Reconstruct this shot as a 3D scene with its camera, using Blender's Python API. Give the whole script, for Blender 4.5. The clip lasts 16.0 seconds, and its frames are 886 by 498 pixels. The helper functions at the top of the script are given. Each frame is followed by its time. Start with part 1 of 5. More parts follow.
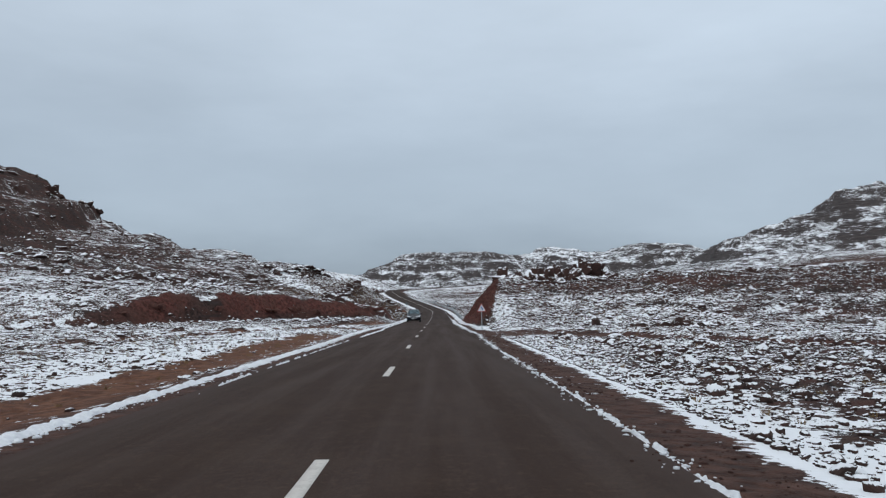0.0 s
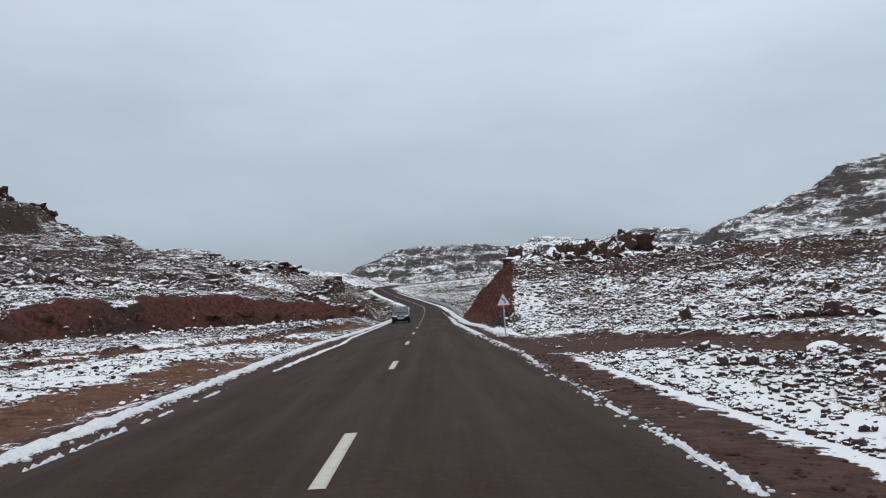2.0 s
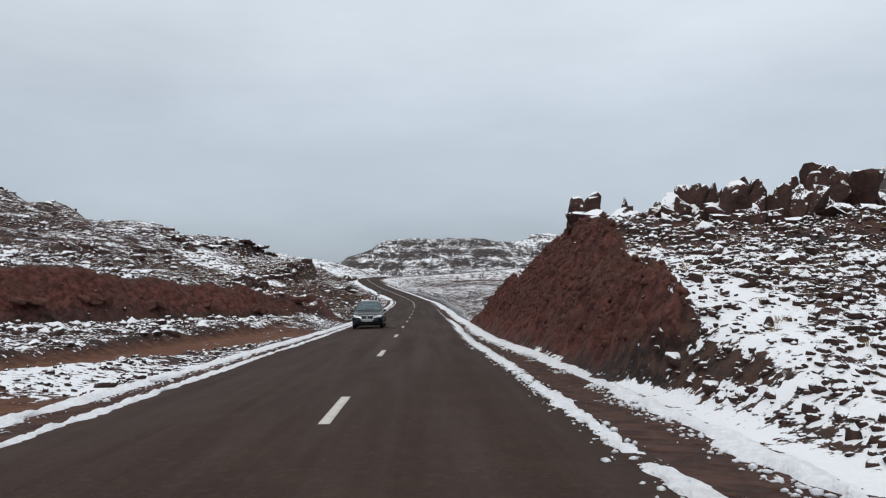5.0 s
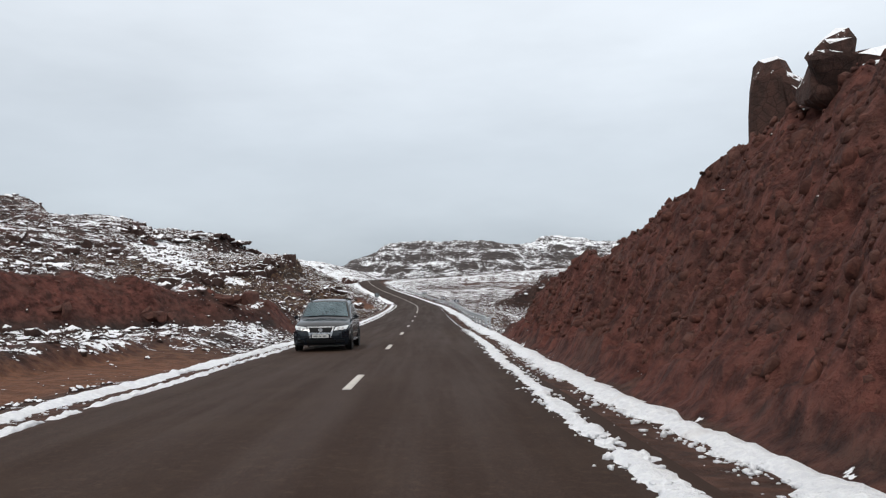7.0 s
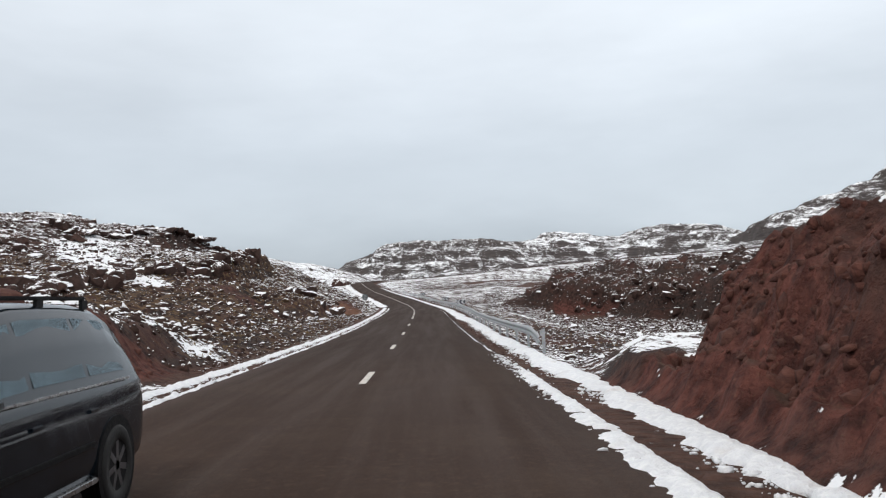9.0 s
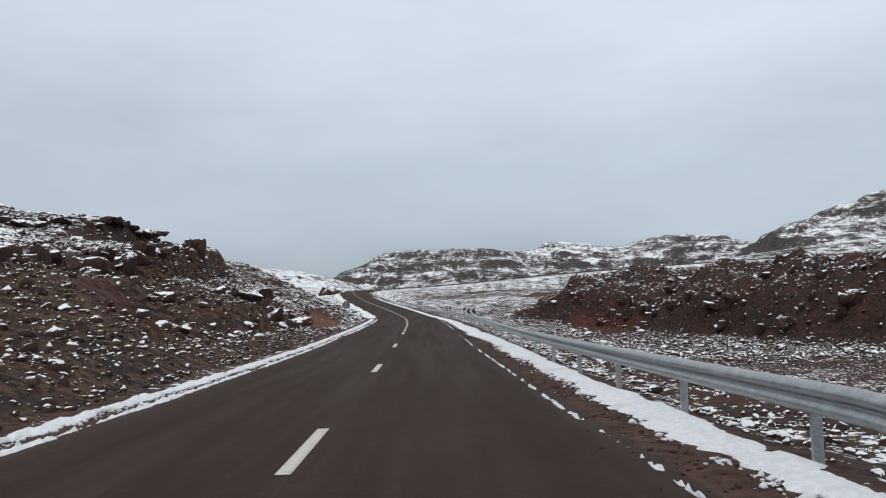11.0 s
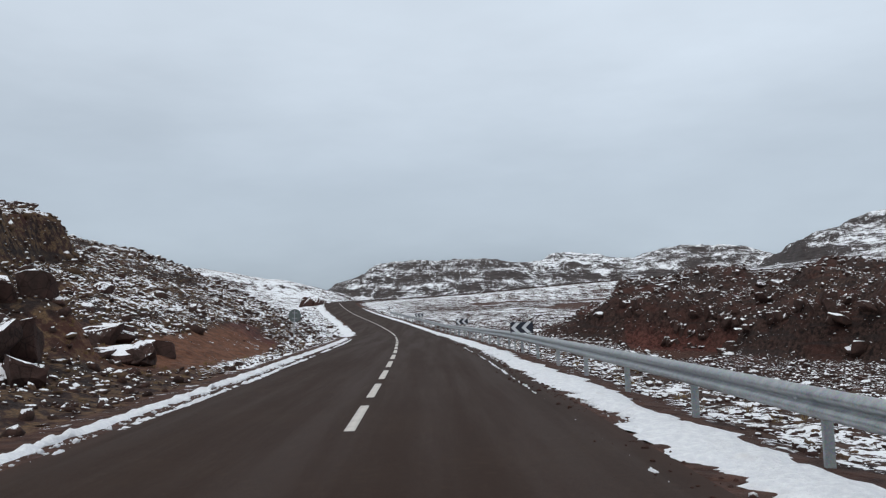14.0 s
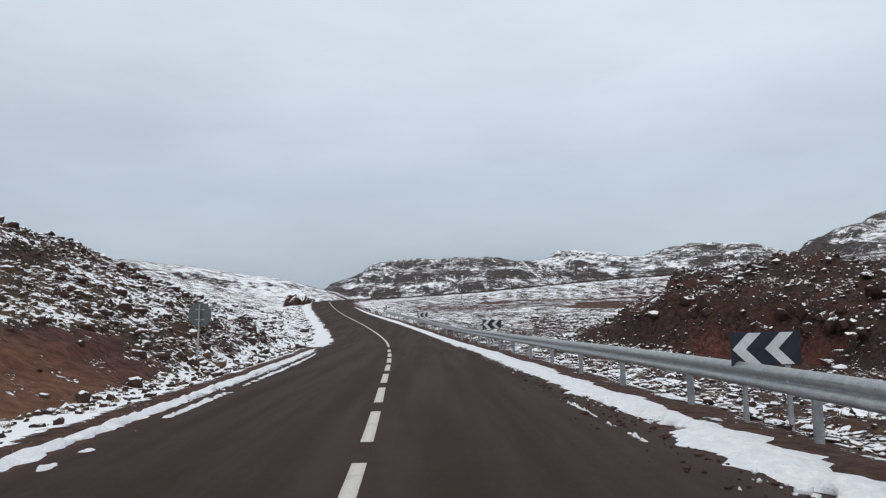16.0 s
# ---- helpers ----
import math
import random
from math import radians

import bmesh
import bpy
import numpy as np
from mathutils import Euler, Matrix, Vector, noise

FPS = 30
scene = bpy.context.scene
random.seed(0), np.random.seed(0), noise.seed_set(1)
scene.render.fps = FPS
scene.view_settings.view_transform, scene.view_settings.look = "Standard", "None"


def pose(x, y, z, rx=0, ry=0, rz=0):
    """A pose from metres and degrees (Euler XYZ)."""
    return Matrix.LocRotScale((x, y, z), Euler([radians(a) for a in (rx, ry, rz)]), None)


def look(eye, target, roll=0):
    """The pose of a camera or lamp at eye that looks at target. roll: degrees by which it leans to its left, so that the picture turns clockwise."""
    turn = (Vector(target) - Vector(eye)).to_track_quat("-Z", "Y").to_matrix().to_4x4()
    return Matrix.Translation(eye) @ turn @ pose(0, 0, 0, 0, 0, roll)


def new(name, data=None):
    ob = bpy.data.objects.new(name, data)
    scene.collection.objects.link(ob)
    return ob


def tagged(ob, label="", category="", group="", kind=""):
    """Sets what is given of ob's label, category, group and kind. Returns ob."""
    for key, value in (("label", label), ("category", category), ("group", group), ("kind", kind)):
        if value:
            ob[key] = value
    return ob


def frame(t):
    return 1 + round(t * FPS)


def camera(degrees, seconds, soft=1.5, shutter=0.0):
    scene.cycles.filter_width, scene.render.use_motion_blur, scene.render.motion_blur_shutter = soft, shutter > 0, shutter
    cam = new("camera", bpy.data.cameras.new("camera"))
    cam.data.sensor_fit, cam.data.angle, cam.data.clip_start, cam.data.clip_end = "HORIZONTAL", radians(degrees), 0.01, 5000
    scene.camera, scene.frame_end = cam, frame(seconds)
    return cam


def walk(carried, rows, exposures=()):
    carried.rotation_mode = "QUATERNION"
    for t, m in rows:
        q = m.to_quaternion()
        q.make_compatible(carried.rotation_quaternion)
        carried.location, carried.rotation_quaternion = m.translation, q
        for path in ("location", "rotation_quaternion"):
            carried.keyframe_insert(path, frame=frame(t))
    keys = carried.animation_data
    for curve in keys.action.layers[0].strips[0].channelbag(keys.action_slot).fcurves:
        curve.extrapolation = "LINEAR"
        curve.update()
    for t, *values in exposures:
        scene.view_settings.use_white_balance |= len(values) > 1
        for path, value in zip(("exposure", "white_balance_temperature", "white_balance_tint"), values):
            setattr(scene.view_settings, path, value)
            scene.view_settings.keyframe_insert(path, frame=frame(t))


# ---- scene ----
cam = camera(56.6, 16.0, 1.2)
PATH = [
    (0, (1.182, -0.641, 1.969), (1.196, 1.354, 2.1), -0.7),
    (0.5, (1.14, 5.226, 1.93), (1.16, 7.222, 2.06), -1.2),
    (1, (1.115, 11.713, 1.914), (1.141, 13.709, 2.042), -2.0),
    (1.5, (1.074, 17.403, 1.845), (1.107, 19.398, 1.972), -2.7),
    (2, (1.015, 23.855, 1.78), (1.054, 25.851, 1.9), -3.1),
    (2.5, (1.014, 29.201, 1.724), (1.057, 31.197, 1.843), -3.2),
    (3, (1.053, 35.751, 1.659), (1.1, 37.747, 1.769), -3.6),
    (3.5, (1.082, 41.421, 1.592), (1.133, 43.418, 1.694), -3.5),
    (4, (1.154, 47.642, 1.597), (1.207, 49.639, 1.695), -2.7),
    (4.5, (1.157, 53.234, 1.537), (1.211, 55.23, 1.638), -1.6),
    (5, (1.245, 59.439, 1.492), (1.295, 61.436, 1.602), -0.6),
    (7.5, (1.4, 87.846, 1.033), (1.43, 89.842, 1.155), -0.9),
    (8, (1.42, 93.744, 1.009), (1.451, 95.74, 1.131), -1.3),
    (8.5, (1.421, 99.025, 1.002), (1.457, 101.021, 1.124), -1.9),
    (9, (1.4, 105.025, 1.045), (1.44, 107.021, 1.17), -2.2),
    (11.5, (1.295, 133.226, 0.75), (1.344, 135.219, 0.92), -1.6),
    (12, (1.26, 139.579, 0.759), (1.31, 141.57, 0.946), -1.4),
    (12.5, (1.244, 145.375, 0.748), (1.295, 147.365, 0.939), -1.4),
    (13, (1.167, 151.159, 0.809), (1.216, 153.15, 0.997), -1.3),
    (13.5, (1.122, 156.828, 0.893), (1.174, 158.818, 1.08), -1.6),
    (14, (1.027, 162.839, 0.957), (1.076, 164.83, 1.145), -1.7),
    (14.5, (0.922, 168.456, 1.043), (0.973, 170.446, 1.233), -1.7),
    (15, (0.784, 174.363, 1.095), (0.835, 176.353, 1.286), -1.5),
    (15.5, (0.646, 180.069, 1.166), (0.697, 182.06, 1.353), -1.6),
    (16, (0.496, 186.009, 1.23), (0.547, 187.999, 1.42), -1.7),
]
walk(cam, [(t, look(eye, target, roll)) for t, eye, target, roll in PATH],
     exposures=[(0.0, -0.22, 6130, 8), (1.5, -0.17, 6220, 9), (3.5, -0.01, 6580, 10), (5.0, -0.03, 6530, 10), (7.5, 0.26, 6780, 11), (9.0, 0.24, 6760, 11), (11.5, -0.09, 6380, 9), (12.5, -0.11, 6320, 9), (16.0, -0.03, 6440, 10)])

# ---- light: bright overcast winter sky ----
SUN_EL, SUN_ROT = radians(48), radians(150)
world = bpy.data.worlds.new("overcast_sky")
scene.world = world
world.use_nodes = True
wt = world.node_tree
wt.nodes.clear()


def wn(kind):
    return wt.nodes.new(kind)


w_out = wn("ShaderNodeOutputWorld")
w_bg = wn("ShaderNodeBackground")
w_sky = wn("ShaderNodeTexSky")
w_sky.sky_type, w_sky.sun_disc, w_sky.sun_elevation, w_sky.sun_rotation = "NISHITA", False, SUN_EL, SUN_ROT
w_co = wn("ShaderNodeTexCoord")
w_sep = wn("ShaderNodeSeparateXYZ")
w_map = wn("ShaderNodeMapping")
w_map.inputs["Scale"].default_value = (1.0, 1.0, 3.2)
w_noise = wn("ShaderNodeTexNoise")
w_noise.inputs["Scale"].default_value = 2.2
w_noise.inputs["Detail"].default_value = 5
w_noise.inputs["Roughness"].default_value = 0.55
w_ramp = wn("ShaderNodeValToRGB")
w_ramp.color_ramp.interpolation = "EASE"
for pos, col in ((0.0, (0.38, 0.44, 0.52)), (0.07, (0.40, 0.465, 0.545)), (0.20, (0.56, 0.635, 0.715)), (0.42, (0.75, 0.83, 0.915)), (1.0, (0.88, 0.94, 1.0))):
    e = w_ramp.color_ramp.elements.new(pos)
    e.color = (*col, 1)
w_ramp.color_ramp.elements.remove(w_ramp.color_ramp.elements[0])
w_ramp.color_ramp.elements.remove(w_ramp.color_ramp.elements[-1])
w_add = wn("ShaderNodeMath")
w_add.operation = "MULTIPLY_ADD"
w_cl = wn("ShaderNodeMapRange")
w_cl.inputs["From Min"].default_value, w_cl.inputs["From Max"].default_value = 0.3, 0.7
w_cl.inputs["To Min"].default_value, w_cl.inputs["To Max"].default_value = 0.93, 1.06
w_mul = wn("ShaderNodeMix")
w_mul.data_type, w_mul.blend_type = "RGBA", "MULTIPLY"
w_mul.inputs[0].default_value = 1.0
w_sc = wn("ShaderNodeMix")
w_sc.data_type, w_sc.blend_type = "RGBA", "MULTIPLY"
w_sc.inputs[0].default_value = 1.0
w_sc.inputs[7].default_value = (0.08, 0.08, 0.08, 1)
w_mix = wn("ShaderNodeMix")
w_mix.data_type = "RGBA"
w_mix.inputs[0].default_value = 0.88
L = wt.links.new
L(w_co.outputs["Generated"], w_sep.inputs[0])
L(w_co.outputs["Generated"], w_map.inputs["Vector"])
L(w_map.outputs[0], w_noise.inputs["Vector"])
L(w_noise.outputs["Fac"], w_add.inputs[0])
w_add.inputs[1].default_value = 0.12
L(w_sep.outputs["Z"], w_add.inputs[2])
L(w_add.outputs[0], w_ramp.inputs["Fac"])
L(w_noise.outputs["Fac"], w_cl.inputs["Value"])
L(w_ramp.outputs["Color"], w_mul.inputs[6])
w_east = wn("ShaderNodeMath")
w_east.operation = "MULTIPLY_ADD"
w_east.inputs[1].default_value, w_east.inputs[2].default_value = 0.13, 1.0
w_tone = wn("ShaderNodeMath")
w_tone.operation = "MULTIPLY"
L(w_sep.outputs["X"], w_east.inputs[0])
L(w_east.outputs[0], w_tone.inputs[0])
L(w_cl.outputs[0], w_tone.inputs[1])
L(w_tone.outputs[0], w_mul.inputs[7])
L(w_sky.outputs["Color"], w_sc.inputs[6])
L(w_sc.outputs[2], w_mix.inputs[6])
L(w_mul.outputs[2], w_mix.inputs[7])
L(w_mix.outputs[2], w_bg.inputs["Color"])
w_bg.inputs["Strength"].default_value = 1.0
L(w_bg.outputs[0], w_out.inputs["Surface"])

sun = new("sun", bpy.data.lights.new("sun", "SUN"))
sun.data.energy, sun.data.angle, sun.data.color = 0.9, radians(25), (1.0, 0.97, 0.93)
sun.matrix_world = pose(0, 0, 60, 90 - 48, 0, 150 - 180)

# ---- materials ----
class Mat:
    """A node material with short names for its nodes."""

    def __init__(self, name):
        self.m = bpy.data.materials.new(name)
        self.m.use_nodes = True
        self.t = self.m.node_tree
        self.b = self.t.nodes["Principled BSDF"]

    def put(self, slot, v):
        if isinstance(v, bpy.types.NodeSocket):
            self.t.links.new(v, slot)
        elif isinstance(v, (tuple, list)):
            slot.default_value = (*v, 1) if len(v) == 3 and slot.type == "RGBA" else v
        else:
            slot.default_value = v

    def node(self, kind, ins=None, operation="", feature="", attribute="", smooth=False):
        n = self.t.nodes.new(kind)
        if operation:
            n.operation = operation
        if feature:
            n.feature = feature
        if attribute:
            n.attribute_name = attribute
        if smooth:
            n.interpolation_type = "SMOOTHSTEP"
        for k, v in (ins or {}).items():
            self.put(n.inputs[k], v)
        return n

    def coord(self, scale=(1, 1, 1), space="Object"):
        c = self.node("ShaderNodeTexCoord")
        return self.node("ShaderNodeMapping", {"Vector": c.outputs[space], "Scale": scale}).outputs[0]

    def where(self, scale=(1, 1, 1)):
        g = self.node("ShaderNodeNewGeometry")
        return self.node("ShaderNodeMapping", {"Vector": g.outputs["Position"], "Scale": scale}).outputs[0]

    def noise(self, vec, scale, detail=4, rough=0.6, dist=0.0):
        return self.node("ShaderNodeTexNoise", {"Vector": vec, "Scale": scale, "Detail": detail, "Roughness": rough, "Distortion": dist}).outputs["Fac"]

    def voronoi(self, vec, scale, feature="F1", out="Distance", rand=1.0):
        return self.node("ShaderNodeTexVoronoi", {"Vector": vec, "Scale": scale, "Randomness": rand}, feature=feature).outputs[out]

    def rng(self, v, a, b, c=0.0, d=1.0):
        return self.node("ShaderNodeMapRange", {"Value": v, "From Min": a, "From Max": b, "To Min": c, "To Max": d}, smooth=True).outputs[0]

    def math(self, op, a, b=0.0, c=0.0):
        return self.node("ShaderNodeMath", {0: a, 1: b, 2: c}, operation=op).outputs[0]

    def mix(self, f, a, b, blend="MIX"):
        n = self.t.nodes.new("ShaderNodeMix")
        n.data_type, n.blend_type = "RGBA", blend
        self.put(n.inputs[0], f)
        self.put(n.inputs[6], a)
        self.put(n.inputs[7], b)
        return n.outputs[2]

    def attr(self, name):
        return self.node("ShaderNodeAttribute", attribute=name).outputs["Fac"]

    def up(self):
        g = self.node("ShaderNodeNewGeometry")
        s = self.node("ShaderNodeSeparateXYZ", {0: g.outputs["Normal"]})
        return s.outputs["Z"]

    def bump(self, h, strength, dist):
        return self.node("ShaderNodeBump", {"Height": h, "Strength": strength, "Distance": dist}).outputs[0]

    def done(self, color, rough=0.8, metal=0.0, normal=None, spec=0.3):
        self.put(self.b.inputs["Base Color"], color)
        self.put(self.b.inputs["Roughness"], rough)
        self.put(self.b.inputs["Metallic"], metal)
        self.put(self.b.inputs["Specular IOR Level"], spec)
        if normal is not None:
            self.put(self.b.inputs["Normal"], normal)
        return self.m


SNOW = (0.86, 0.88, 0.91)


def mat_ground():
    m = Mat("snowy_stony_ground")
    p = m.where()
    cover, cut, lump, dry = m.attr("cover"), m.attr("cut"), m.attr("lump"), m.attr("dry")
    fb = m.noise(p, 0.42, 9, 0.74)
    n1 = m.noise(p, 2.6, 6, 0.65)
    n2 = m.noise(p, 0.33, 5, 0.6)
    n4 = m.noise(p, 11.0, 3, 0.6)
    stone = m.mix(m.rng(n1, 0.34, 0.66), (0.012, 0.009, 0.009), (0.076, 0.044, 0.035))
    stone = m.mix(m.rng(n2, 0.45, 0.65, 0, 0.65), stone, (0.082, 0.034, 0.026))
    ochre = m.mix(m.rng(n4, 0.35, 0.65), (0.17, 0.105, 0.055), (0.075, 0.046, 0.029))
    stone = m.mix(m.math("MULTIPLY", dry, m.rng(n1, 0.47, 0.58)), stone, ochre)
    red = m.mix(m.rng(n1, 0.32, 0.70), (0.044, 0.015, 0.012), (0.160, 0.058, 0.045))
    red = m.mix(m.rng(n2, 0.48, 0.66, 0, 0.6), red, (0.085, 0.046, 0.036))
    red = m.mix(m.rng(n4, 0.58, 0.75, 0, 0.5), red, (0.17, 0.085, 0.06))
    dirt = m.mix(m.rng(n1, 0.32, 0.70), (0.048, 0.025, 0.019), (0.115, 0.060, 0.045))
    dirt = m.mix(m.rng(n4, 0.58, 0.72, 0, 0.6), dirt, (0.13, 0.076, 0.058))
    earth = m.mix(m.rng(n1, 0.32, 0.70), (0.105, 0.045, 0.026), (0.205, 0.094, 0.055))
    dirt = m.mix(dry, dirt, m.mix(m.rng(n4, 0.56, 0.72, 0, 0.5), earth, (0.20, 0.12, 0.085)))
    red = m.mix(dry, red, earth)
    red = m.mix(m.rng(m.up(), 0.90, 0.985), red, dirt)
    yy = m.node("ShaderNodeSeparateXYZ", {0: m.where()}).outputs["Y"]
    # distance haze put into the colour: rock fades to grey from y = 420 on
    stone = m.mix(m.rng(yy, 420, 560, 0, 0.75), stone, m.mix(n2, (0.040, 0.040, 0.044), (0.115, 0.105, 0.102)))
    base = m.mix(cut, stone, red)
    # snow lies in the hollows between the stones, thin on steep faces
    h = m.math("MULTIPLY_ADD", lump, 0.26, m.math("MULTIPLY_ADD", fb, 0.62, m.math("MULTIPLY_ADD", n1, 0.62, -0.25)))
    n5 = m.noise(p, 6.5, 3, 0.65)
    h = m.math("ADD", h, m.math("MULTIPLY_ADD", n5, 0.44, -0.22))
    # far off, snow gathers in broad drifts between bare ribs
    drift = m.noise(m.where((1.0, 0.45, 2.2)), 0.10, 7, 0.72, 0.6)
    h = m.math("ADD", h, m.math("MULTIPLY", m.rng(yy, 380, 520), m.math("MULTIPLY_ADD", drift, 0.9, -0.42)))
    strata = m.noise(m.where((0.10, 0.10, 1.0)), 1.5, 5, 0.6, 0.4)
    ledges = m.math("MULTIPLY", m.rng(m.up(), 0.90, 0.995, 1, 0), m.math("MULTIPLY_ADD", strata, 0.55, -0.275))
    h = m.math("ADD", h, ledges)
    base = m.mix(m.math("MULTIPLY", m.math("MULTIPLY", m.rng(strata, 0.5, 0.62, 0, 0.75), m.rng(m.up(), 0.90, 0.99, 1, 0)), m.rng(cut, 0.1, 0.6, 1, 0.12)), base, m.mix(n1, (0.015, 0.013, 0.013), (0.055, 0.041, 0.037)))
    thr = m.math("MULTIPLY_ADD", cover, 0.55, 0.235)
    steep = m.rng(m.up(), 0.5, 0.93, -0.28, 0.0)
    d = m.math("SUBTRACT", m.math("ADD", thr, steep), h)
    mask = m.rng(d, -0.012, 0.022)
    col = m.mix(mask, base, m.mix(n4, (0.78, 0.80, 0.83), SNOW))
    hh = m.math("ADD", m.math("MULTIPLY", fb, 1.6), m.math("MULTIPLY", n4, 0.25))
    hh = m.math("ADD", hh, m.math("MULTIPLY", n1, 0.8))
    blocks = m.voronoi(m.where((1.0, 1.0, 0.6)), 3.2)
    hh = m.math("ADD", hh, m.math("MULTIPLY", m.math("MULTIPLY", blocks, cut), -0.9))
    return m.done(col, m.rng(mask, 0, 1, 0.9, 0.6), 0, m.bump(hh, m.rng(mask, 0, 1, 1.0, 0.4), 0.22), 0.2)


def mat_rock(name, dark, light, snow=0.5, scale=3.0):
    m = Mat(name)
    p = m.where()
    n1 = m.noise(p, scale, 6, 0.65, 0.3)
    n2 = m.noise(p, scale * 5, 4, 0.6)
    v = m.voronoi(p, scale * 1.3, "DISTANCE_TO_EDGE")
    rnd = m.node("ShaderNodeObjectInfo").outputs["Random"]
    isl = m.node("ShaderNodeNewGeometry").outputs["Random Per Island"]
    c = m.mix(m.rng(n1, 0.3, 0.7), dark, light)
    c = m.mix(m.math("MULTIPLY", isl, 0.4), c, (0.075, 0.05, 0.042))
    c = m.mix(m.math("MULTIPLY", rnd, 0.25), c, light)
    c = m.mix(m.rng(v, 0.0, 0.05, 0.6, 0.0), c, dark)
    s = m.math("ADD", m.up(), m.math("MULTIPLY_ADD", n1, 0.9, -0.45))
    s = m.math("ADD", s, m.math("MULTIPLY_ADD", isl, 0.4, -0.2))
    s = m.math("ADD", s, m.math("MULTIPLY_ADD", n2, 0.7, -0.35))
    mask = m.rng(s, 1.02 - 0.35 * snow, 1.10 - 0.35 * snow)
    c = m.mix(mask, c, SNOW)
    hh = m.math("ADD", m.math("MULTIPLY", n1, 1.0), m.math("MULTIPLY", n2, 0.35))
    return m.done(c, 0.88, 0, m.bump(hh, 0.8, 0.08), 0.25)


def mat_asphalt():
    m = Mat("worn_brown_asphalt")
    p = m.where()
    grain = m.noise(p, 55, 3, 0.7)
    patch = m.noise(m.where((1.5, 0.06, 1)), 1.0, 6, 0.6)
    blot = m.noise(p, 0.8, 5, 0.6)
    c = m.mix(m.rng(grain, 0.3, 0.75), (0.020, 0.0112, 0.0077), (0.061, 0.0335, 0.0228))
    c = m.mix(m.rng(patch, 0.36, 0.64, 0, 0.4), c, (0.027, 0.0160, 0.0112))
    c = m.mix(m.rng(blot, 0.45, 0.7, 0, 0.5), c, (0.050, 0.031, 0.0215))
    c = m.mix(m.rng(m.noise(p, 9.0, 4, 0.7), 0.52, 0.68, 0, 0.55), c, (0.066, 0.040, 0.028))
    y = m.node("ShaderNodeSeparateXYZ", {0: m.where()}).outputs["Y"]
    c = m.mix(m.rng(m.math("MULTIPLY_ADD", blot, 12.0, y), 128, 142, 0, 0.40), c, (0.024, 0.0132, 0.0092))
    dirt = m.math("ABSOLUTE", m.attr("side"))
    edge = m.rng(m.math("ADD", dirt, m.math("MULTIPLY_ADD", blot, 0.16, -0.08)), 0.86, 1.0, 0, 0.8)
    c = m.mix(edge, c, (0.050, 0.029, 0.022))
    return m.done(c, m.rng(patch, 0.3, 0.7, 0.72, 0.9), 0, m.bump(grain, 0.35, 0.01), 0.12)


def mat_paint():
    m = Mat("worn_white_road_paint")
    p = m.where()
    g = m.noise(p, 30, 4, 0.7)
    b = m.noise(p, 3, 4, 0.6)
    w = m.math("ADD", m.rng(g, 0.55, 0.72, 0, 0.5), m.rng(b, 0.5, 0.75, 0, 0.35))
    return m.done(m.mix(w, (0.56, 0.53, 0.49), (0.12, 0.10, 0.09)), 0.75, 0, m.bump(g, 0.3, 0.005))


def mat_snow():
    m = Mat("crusted_snow")
    p = m.where()
    g = m.noise(p, 9, 5, 0.65)
    b = m.noise(p, 1.1, 4, 0.6)
    c = m.mix(m.rng(g, 0.35, 0.7), (0.74, 0.76, 0.80), (0.88, 0.90, 0.92))
    c = m.mix(m.rng(b, 0.55, 0.75, 0, 0.35), c, (0.52, 0.46, 0.42))
    return m.done(c, 0.6, 0, m.bump(m.math("ADD", g, m.math("MULTIPLY", m.noise(p, 28, 3, 0.6), 0.4)), 0.9, 0.07), 0.3)


def mat_plain(name, c, rough=0.5, metal=0.0, var=0.12, scale=8.0, spec=0.5):
    m = Mat(name)
    p = m.coord()
    n = m.noise(p, scale, 5, 0.65)
    dk = tuple(v * (1 - 2.2 * var) for v in c)
    lt = tuple(min(1, v * (1 + var)) for v in c)
    return m.done(m.mix(m.rng(n, 0.3, 0.7), dk, lt), m.rng(n, 0.3, 0.7, max(0.02, rough - 0.08), min(1, rough + 0.1)), metal, None, spec)


def mat_galv():
    m = Mat("galvanised_steel")
    p = m.where()
    n = m.noise(p, 6, 5, 0.6)
    v = m.voronoi(p, 60, "F1", "Color")
    c = m.mix(m.rng(n, 0.35, 0.7), (0.30, 0.32, 0.33), (0.46, 0.48, 0.49))
    c = m.mix(0.12, c, v)
    return m.done(c, m.rng(n, 0.3, 0.7, 0.42, 0.62), 0.75, None, 0.5)


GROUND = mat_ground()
ROCK = mat_rock("red_brown_rock", (0.013, 0.008, 0.007), (0.080, 0.034, 0.026), 1.0)
STONE = mat_rock("dark_field_stone", (0.012, 0.008, 0.008), (0.074, 0.038, 0.030), 1.3, 5.0)
CUTROCK = mat_rock("red_cut_rock", (0.042, 0.015, 0.012), (0.135, 0.050, 0.036), -1.2, 4.0)
BARE = mat_rock("bare_slope_stone", (0.012, 0.008, 0.007), (0.072, 0.036, 0.027), 0.6, 5.0)
PALE = mat_rock("pale_ochre_stone", (0.05, 0.030, 0.019), (0.17, 0.105, 0.062), 1.2, 5.0)
CLIFF = mat_rock("dark_cliff_rock", (0.011, 0.007, 0.006), (0.066, 0.031, 0.025), 0.45, 2.2)
ASPHALT, PAINT, SNOWM, GALV = mat_asphalt(), mat_paint(), mat_snow(), mat_galv()
WHITE_S = mat_plain("white_reflective_sheet", (0.62, 0.64, 0.66), 0.4, 0, 0.06)
